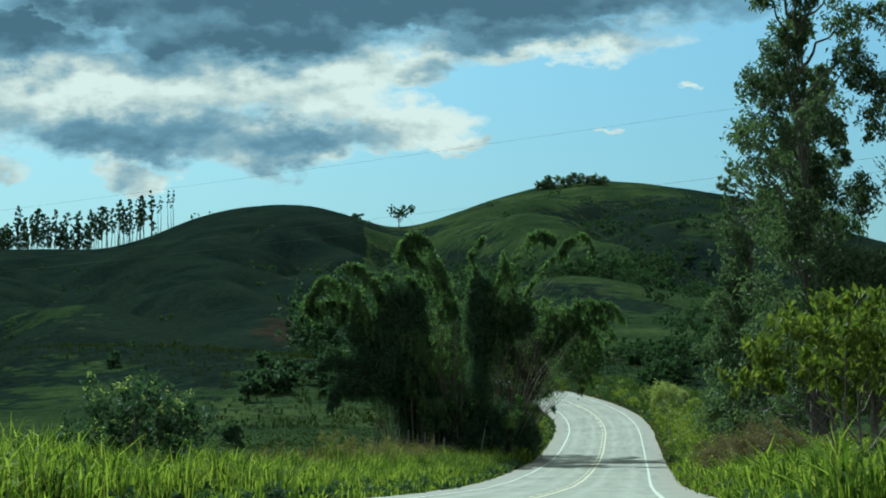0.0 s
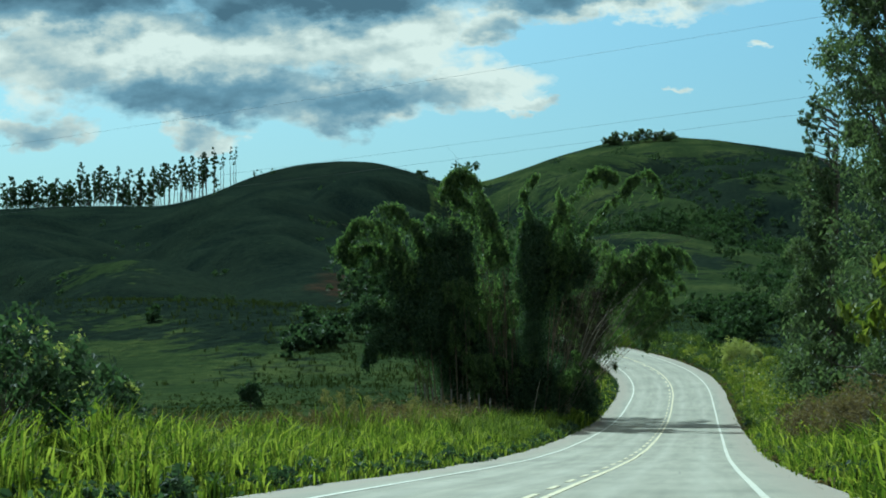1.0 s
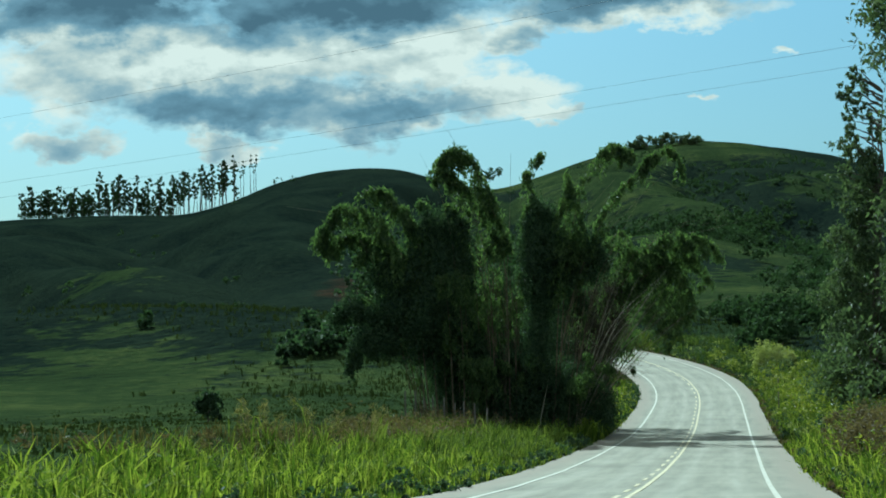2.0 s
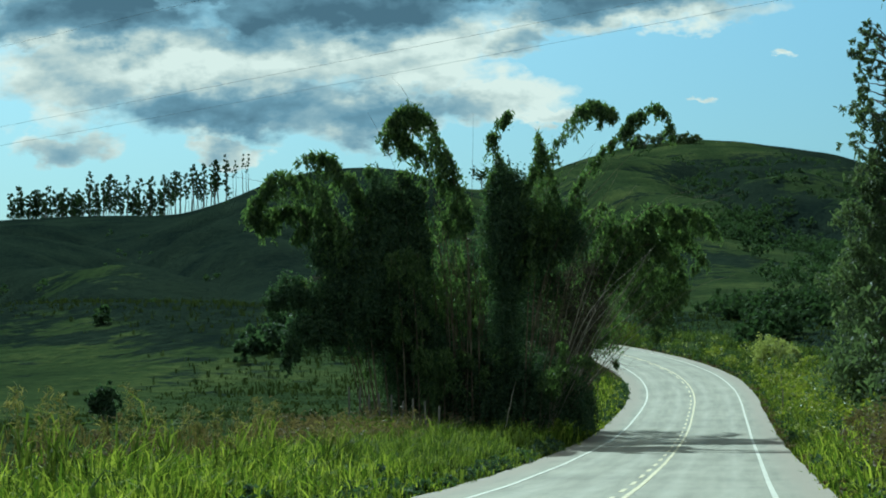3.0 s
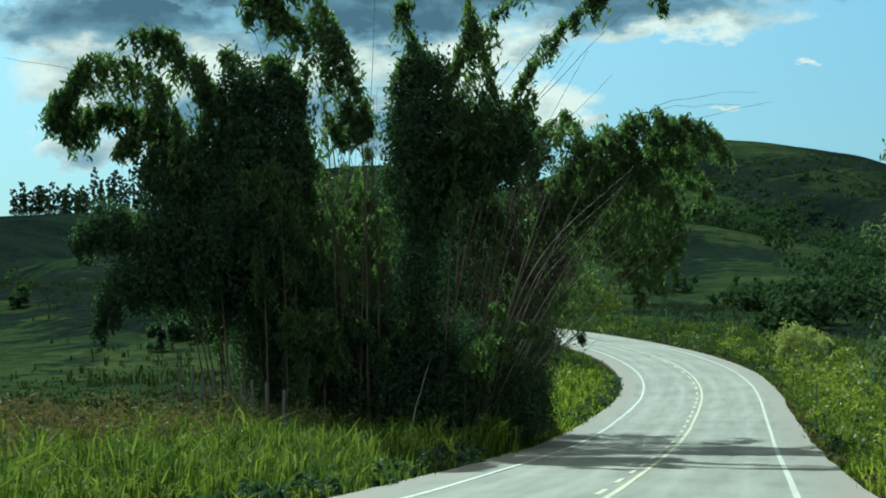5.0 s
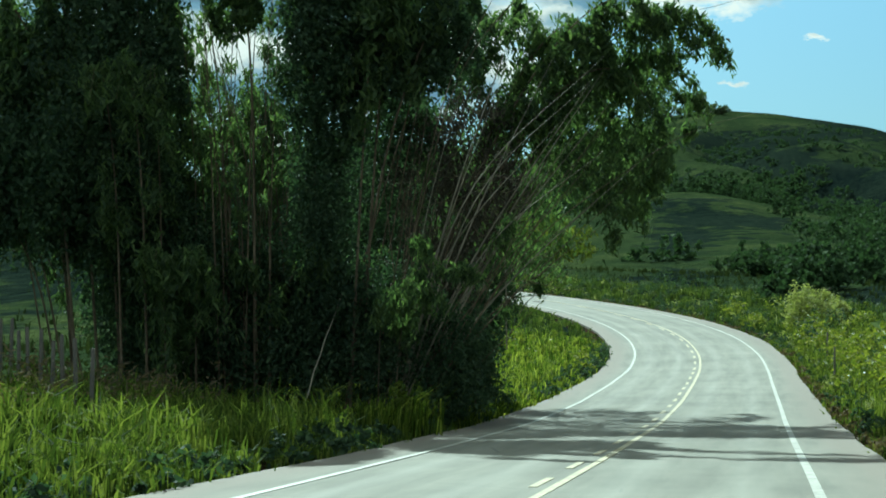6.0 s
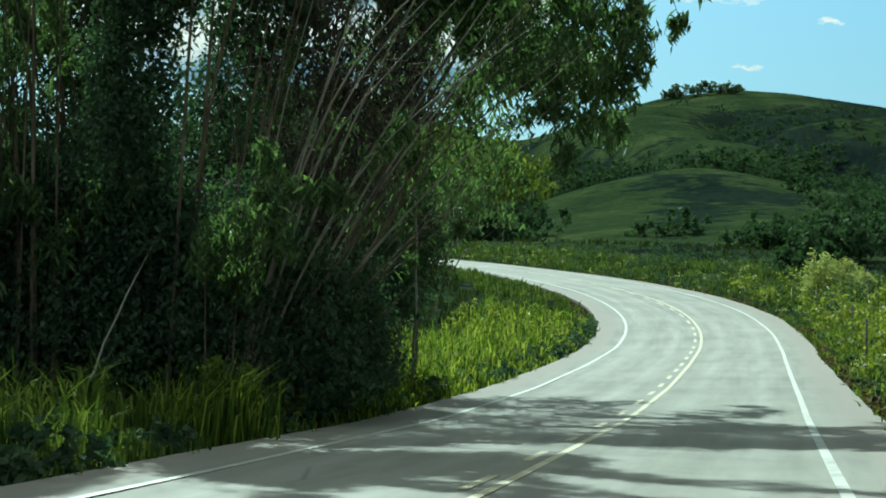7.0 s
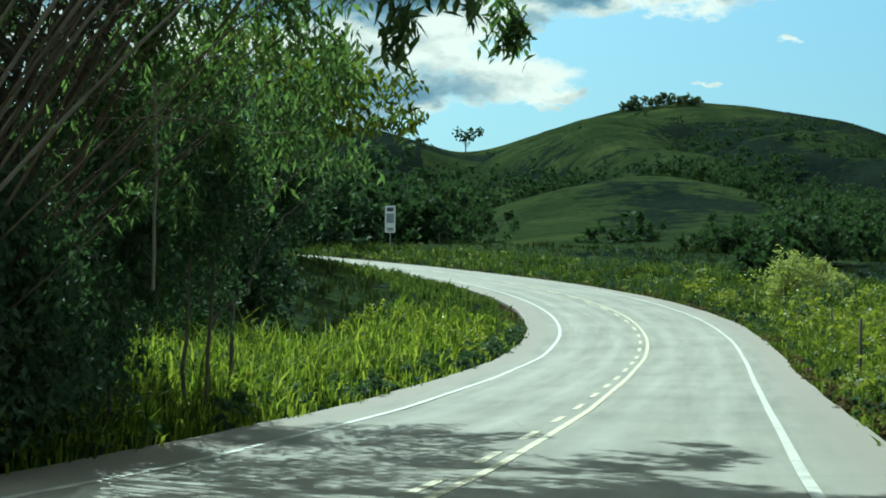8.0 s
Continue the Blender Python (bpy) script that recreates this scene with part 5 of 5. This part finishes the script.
def build_woods():
    """Low woods beyond the bend, and scrub on the slopes."""
    rng = np.random.RandomState(12)
    for name, label, n, box, size, mat_, seed in (("woods", "dense dark green bushes beyond the bend", 46, (36, 60, 285, 325), (0.5, 1.2), LEAF_WOODS, 1),
                                                  ("woods", "dense dark green trees beyond the bend", 150, (42, 110, 255, 345), (1.4, 3.2), LEAF_WOODS, 5),
                                                  ("foothill_woods", "dark trees in the fold at the foot of the hill", 120, (-10, 70, 552, 600), (3.6, 6.4), LEAF_WOODS, 6),
                                                  ("woods", "low dark bushes behind the outer verge", 100, (25, 62, 228, 300), (0.8, 1.9), LEAF_WOODS, 8),
                                                  ("slope_bushes", "scattered dark green bushes beside the knoll", 130, (50, 125, 330, 520), (1.2, 3.0), LEAF_WOODS, 7),
                                                  ("field_shrubs", "light green shrubs at the edge of the field", 34, (-24, -8, 206, 234), (0.8, 1.5), LEAF_DARK, 2),
                                                  ("field_bushes", "dark low bushes dotted over the field", 9, (-75, -14, 95, 270), (0.4, 1.1), LEAF_WOODS, 4),
                                                  ("hillside_woods", "tall dark trees behind the sign at the far bend", 36, (-24, -6, 279, 302), (4.0, 6.0), LEAF_DARK, 3),
                                                  ("hillside_woods", "dark green woods on the slope behind the bend", 130, (-24, 3, 306, 376), (2.6, 5.4), LEAF_WOODS, 3)):
        x, y = rng.uniform(box[0], box[1], n), rng.uniform(box[2], box[3], n)
        clear = np.abs(near_road(x, y)[0]) > 8.0
        x, y = x[clear], y[clear]
        z = land(x, y)
        blobs = []
        for k in range(len(x)):
            h = rng.uniform(*size)
            for j in range(4):
                blobs.append((x[k] + rng.normal() * h * 0.5, y[k] + rng.normal() * h * 0.5, z[k] + h * rng.uniform(0.3, 1.7), h * rng.uniform(0.5, 0.9), h * rng.uniform(0.4, 0.8), 1.0))
        pts = crown_points(rng, blobs, 84)
        tagged(new(name, mesh_from(name, *leaves(rng, pts, 0.54 * max(1, size[1] / 4), 0.20 * max(1, size[1] / 4), 0.2), mat_)), label, "bushes", kind="stuff")


build_woods()


def build_hill_scrub():
    """Bushes and small trees gathered in the gullies of the far slopes."""
    rng = np.random.RandomState(44)
    n = 5200
    az, r = np.radians(rng.uniform(-15, 13, n)), rng.uniform(330, 1060, n)
    x, y = np.sin(az) * r, np.cos(az) * r
    spur = np.abs(np.sin(az * 30 + 1.3 * wave(x, y, 260, 13) + r * 0.004))
    want = np.clip(0.8 - spur * 1.3 + 0.35 * wave(x, y, 90, 15), 0.0, 1) * (1 - 0.8 * smooth(850, 1000, r)) * np.where(az < -0.045, 0.12, 1.0) + 0.22 * smooth(0.085, 0.12, az) * smooth(560, 640, r) * (1 - smooth(960, 1030, r))
    want = want * (((x - 30) / 48) ** 2 + ((y - 440) / 105) ** 2 > 1)   # the knoll is bare pasture
    good = rng.uniform(0, 1, n) < want
    x, y = x[good], y[good]
    z = land(x, y)
    blobs = [(x[k], y[k], z[k] + h * 0.5, h * 1.1, h * 0.7, 1.0) for k in range(len(x)) for h in (rng.uniform(1.1, 3.4),)]
    pts = crown_points(rng, blobs, 84)
    tagged(new("hill_scrub", mesh_from("hill_scrub", *leaves(rng, pts, 0.8, 0.32, 0.2), LEAF_WOODS)), "dark bushes scattered in the gullies of the hills", "bushes", kind="stuff")


build_hill_scrub()


def weeds(name, label, n, s0, s1, off0, off1, size, material_, seed, leaf=(0.2, 0.05), per=60):
    rng = np.random.RandomState(seed)
    s, o = rng.uniform(s0, s1, n), rng.uniform(off0, off1, n)
    x, y, _, _ = on_road(s, o)
    z = land(x, y)
    blobs = []
    for k in range(n):
        h = size * rng.uniform(0.6, 1.5)
        blobs.append((x[k], y[k], z[k] + h * 0.6, h * 0.9, h * 0.75, 1.0))
    pts = crown_points(rng, blobs, per)
    tagged(new(name, mesh_from(name, *leaves(rng, pts, leaf[0], leaf[1], 0.1), material_)), label, "weeds", kind="stuff")


weeds("roadside_weeds", "leafy green weeds on the roadside bank", 210, 110, 230, 5.8, 17, 0.5, LEAF_MID, 71)
weeds("roadside_weeds", "leafy dull green weeds on the outer verge", 90, 230, 330, 5.8, 17, 0.5, LEAF_EUCALYPTUS, 70)
weeds("roadside_shrubs", "bushy green weeds on the roadside bank", 150, 95, 235, 6.4, 14, 0.85, LEAF_BRIGHT, 79, (0.22, 0.06), 150)
weeds("roadside_shrubs", "bushy dark green weeds on the roadside bank", 60, 95, 260, 7.2, 16, 1.0, LEAF_DARK, 80, (0.22, 0.06), 150)
weeds("roadside_weeds", "dark green shrubby weeds on the roadside bank", 150, 110, 330, 6.5, 17, 0.6, LEAF_DARK, 75)
weeds("roadside_weeds", "pale flowering weeds on the roadside bank", 260, 120, 300, 5.6, 14, 0.36, PALE_LEAF, 76, (0.13, 0.03))
weeds("roadside_weeds", "leafy weeds among the grass inside the bend", 120, 140, 215, -12, -5.6, 0.45, LEAF_BRIGHT, 77)
weeds("roadside_weeds", "dark leafy weeds and shade at the foot of the grass", 300, 40, 330, 5.2, 7.0, 0.32, LEAF_DARK, 72, (0.14, 0.05))
# extra dark weeds stand in for the grass shading its own base
weeds("roadside_weeds", "dark leafy weeds and shade at the foot of the grass", 560, 24, 210, -6.1, -5.1, 0.32, LEAF_DARK, 73, (0.15, 0.055), 46)
weeds("dry_weeds", "brown dry weeds behind the tall grass", 70, 84, 130, -16, -10, 0.4, LEAF_BROWN, 78, (0.2, 0.03), 70)
weeds("dry_weeds", "reddish-brown dry weeds beside the fence posts", 80, 112, 140, -13.5, -9.6, 0.75, LEAF_BROWN, 83, (0.2, 0.028), 90)
weeds("dry_weeds", "brown dead weeds along the edge of the pavement", 420, 60, 330, 4.95, 5.5, 0.16, LEAF_BROWN, 82, (0.14, 0.03), 32)
weeds("dry_weeds", "brown dry weeds on the bank", 90, 100, 175, 11, 17, 0.8, LEAF_BROWN, 74, (0.2, 0.04), 90)


def pale_shrub(x, y, wide, high, seed):
    """Pale feathery tuft of tall stems."""
    rng = np.random.RandomState(seed)
    ob = thing("pale_shrub", (x, y, ground_at(x, y) - 0.1), "pale yellow-green feathery shrub on the bank", "shrub")
    n = int(170 * wide)
    v, f = blades(rng, rng.normal(size=(n, 2)) * wide * 0.34, np.zeros(n), high * rng.uniform(0.45, 0.72, n), 0.022, 0.6)
    part("foliage", mesh_from("foliage", v, f, PALE_LEAF), ob)
    pts = crown_points(rng, bush_blobs(rng, wide, high * 0.95, 16), 300)
    part("plume", mesh_from("plume", *leaves(rng, pts, 0.30, 0.035, -0.4, 0.8), PALE_LEAF), ob)
    for k in range(9):
        a = rng.uniform(0, 2 * np.pi)
        part("stem", mesh_from("stem", *tube(limb_line(rng, (0, 0, 0), (math.cos(a) * wide * 0.6, math.sin(a) * wide * 0.6, high * 0.85), 7), np.linspace(0.03, 0.01, 7), 5), BARK, True), ob)


pale_shrub(25.6, 209, 2.0, 3.3, 81)
pale_shrub(27.2, 211, 1.2, 2.0, 82)


# ---- signs, posts and cables ----
def build_sign():
    x, y = -1.1, 279.0
    z = ground_at(x, y)
    ob = thing("road_sign", (x, y, z), "tall white road sign with dark markings on a post", "sign")
    ob.rotation_euler = (0, 0, radians(4))
    top = 17.5 - z
    bm = bmesh.new()
    box_bmesh(bm, (0.95, 0.04, 2.45), (0, 0, top - 1.22), 0.01)
    part("panel", from_bmesh("panel", bm, SIGN_WHITE), ob)
    for cx, cz, w, h, m in ((0, -0.35, 0.62, 0.34, SIGN_DARK), (0, -1.15, 0.7, 0.85, SIGN_BLUE), (0, -2.1, 0.55, 0.12, SIGN_DARK), (0, -2.28, 0.6, 0.06, SIGN_DARK)):
        bm = bmesh.new()
        box_bmesh(bm, (w, 0.01, h), (cx, -0.027, top + cz), 0.003)
        part("marking", from_bmesh("marking", bm, m), ob)
    part("post", mesh_from("post", *tube([(0, 0.06, -0.3), (0, 0.06, top * 0.5), (0, 0.06, top - 0.1)], (0.05, 0.05, 0.05), 8), STEEL, True), ob)


build_sign()


def round_sign(x, y):
    z = ground_at(x, y)
    ob = thing("round_sign", (x, y, z), "small round pale road sign on a thin post", "sign")
    top = 2.3
    part("post", mesh_from("post", *tube([(0, 0.05, -0.3), (0, 0.05, top * 0.5), (0, 0.05, top)], (0.04, 0.04, 0.04), 8), STEEL, True), ob)
    for name, r, lift, m in (("plate", 0.40, 0.0, SIGN_DARK), ("face", 0.30, -0.018, SIGN_WHITE), ("marking", 0.12, -0.03, SIGN_DARK)):
        bm = bmesh.new()
        bmesh.ops.create_cone(bm, cap_ends=True, segments=24, radius1=r, radius2=r, depth=0.02, matrix=Matrix.Translation((0, lift, top - 0.1)) @ Matrix.Rotation(radians(90), 4, "X"))
        part(name, from_bmesh(name, bm, m), ob)


round_sign(-9.0, 307.0)


def fence_post(x, y, h, label, lean=0.0, girth=0.05):
    ob = thing("fence_post", (x, y, ground_at(x, y) - 0.2), label, "post", "roadside posts")
    part("stake", mesh_from("stake", *tube([(0, 0, 0), (lean * 0.5, 0.02, h * 0.5), (lean, 0, h), (lean, 0, h + 0.02)], (girth, girth * 0.95, girth * 0.85, girth * 0.3), 7), POST_WOOD, True), ob)


for k in range(9):
    fence_post(-5.0 + k * 0.61, 131.0 - k * 1.22, 1.95 + 0.12 * math.sin(k * 2.2), "weathered grey wooden fence post in the grass", 0.06 * math.sin(k * 1.7))
for x, y, h in ((19.8, 160.4, 2.0), (22.6, 182, 1.9), (6.2, 152, 2.5), (3.3, 279, 1.85)):
    fence_post(x, y, h, "thin grey post standing in the verge grass", 0.05, 0.045)


def cable(points, radius):
    return tagged(new("power_cable", mesh_from("power_cable", *tube(points, [radius] * len(points), 5), CABLE, True)), "thin dark power cable spanning over the valley", "cable", "power cables")


for z0, z1, shift in ((19.6, 22.0, 0.0), (16.0, 18.0, 1.0), (15.4, 17.0, 2.0)):
    t = np.linspace(0, 1, 40)
    cable(np.stack([70 - 260 * t, 62 + shift + 190 * t, z0 + (z1 - z0) * t - 3.0 * np.sin(np.pi * t) + 2.0], -1), 0.0055)
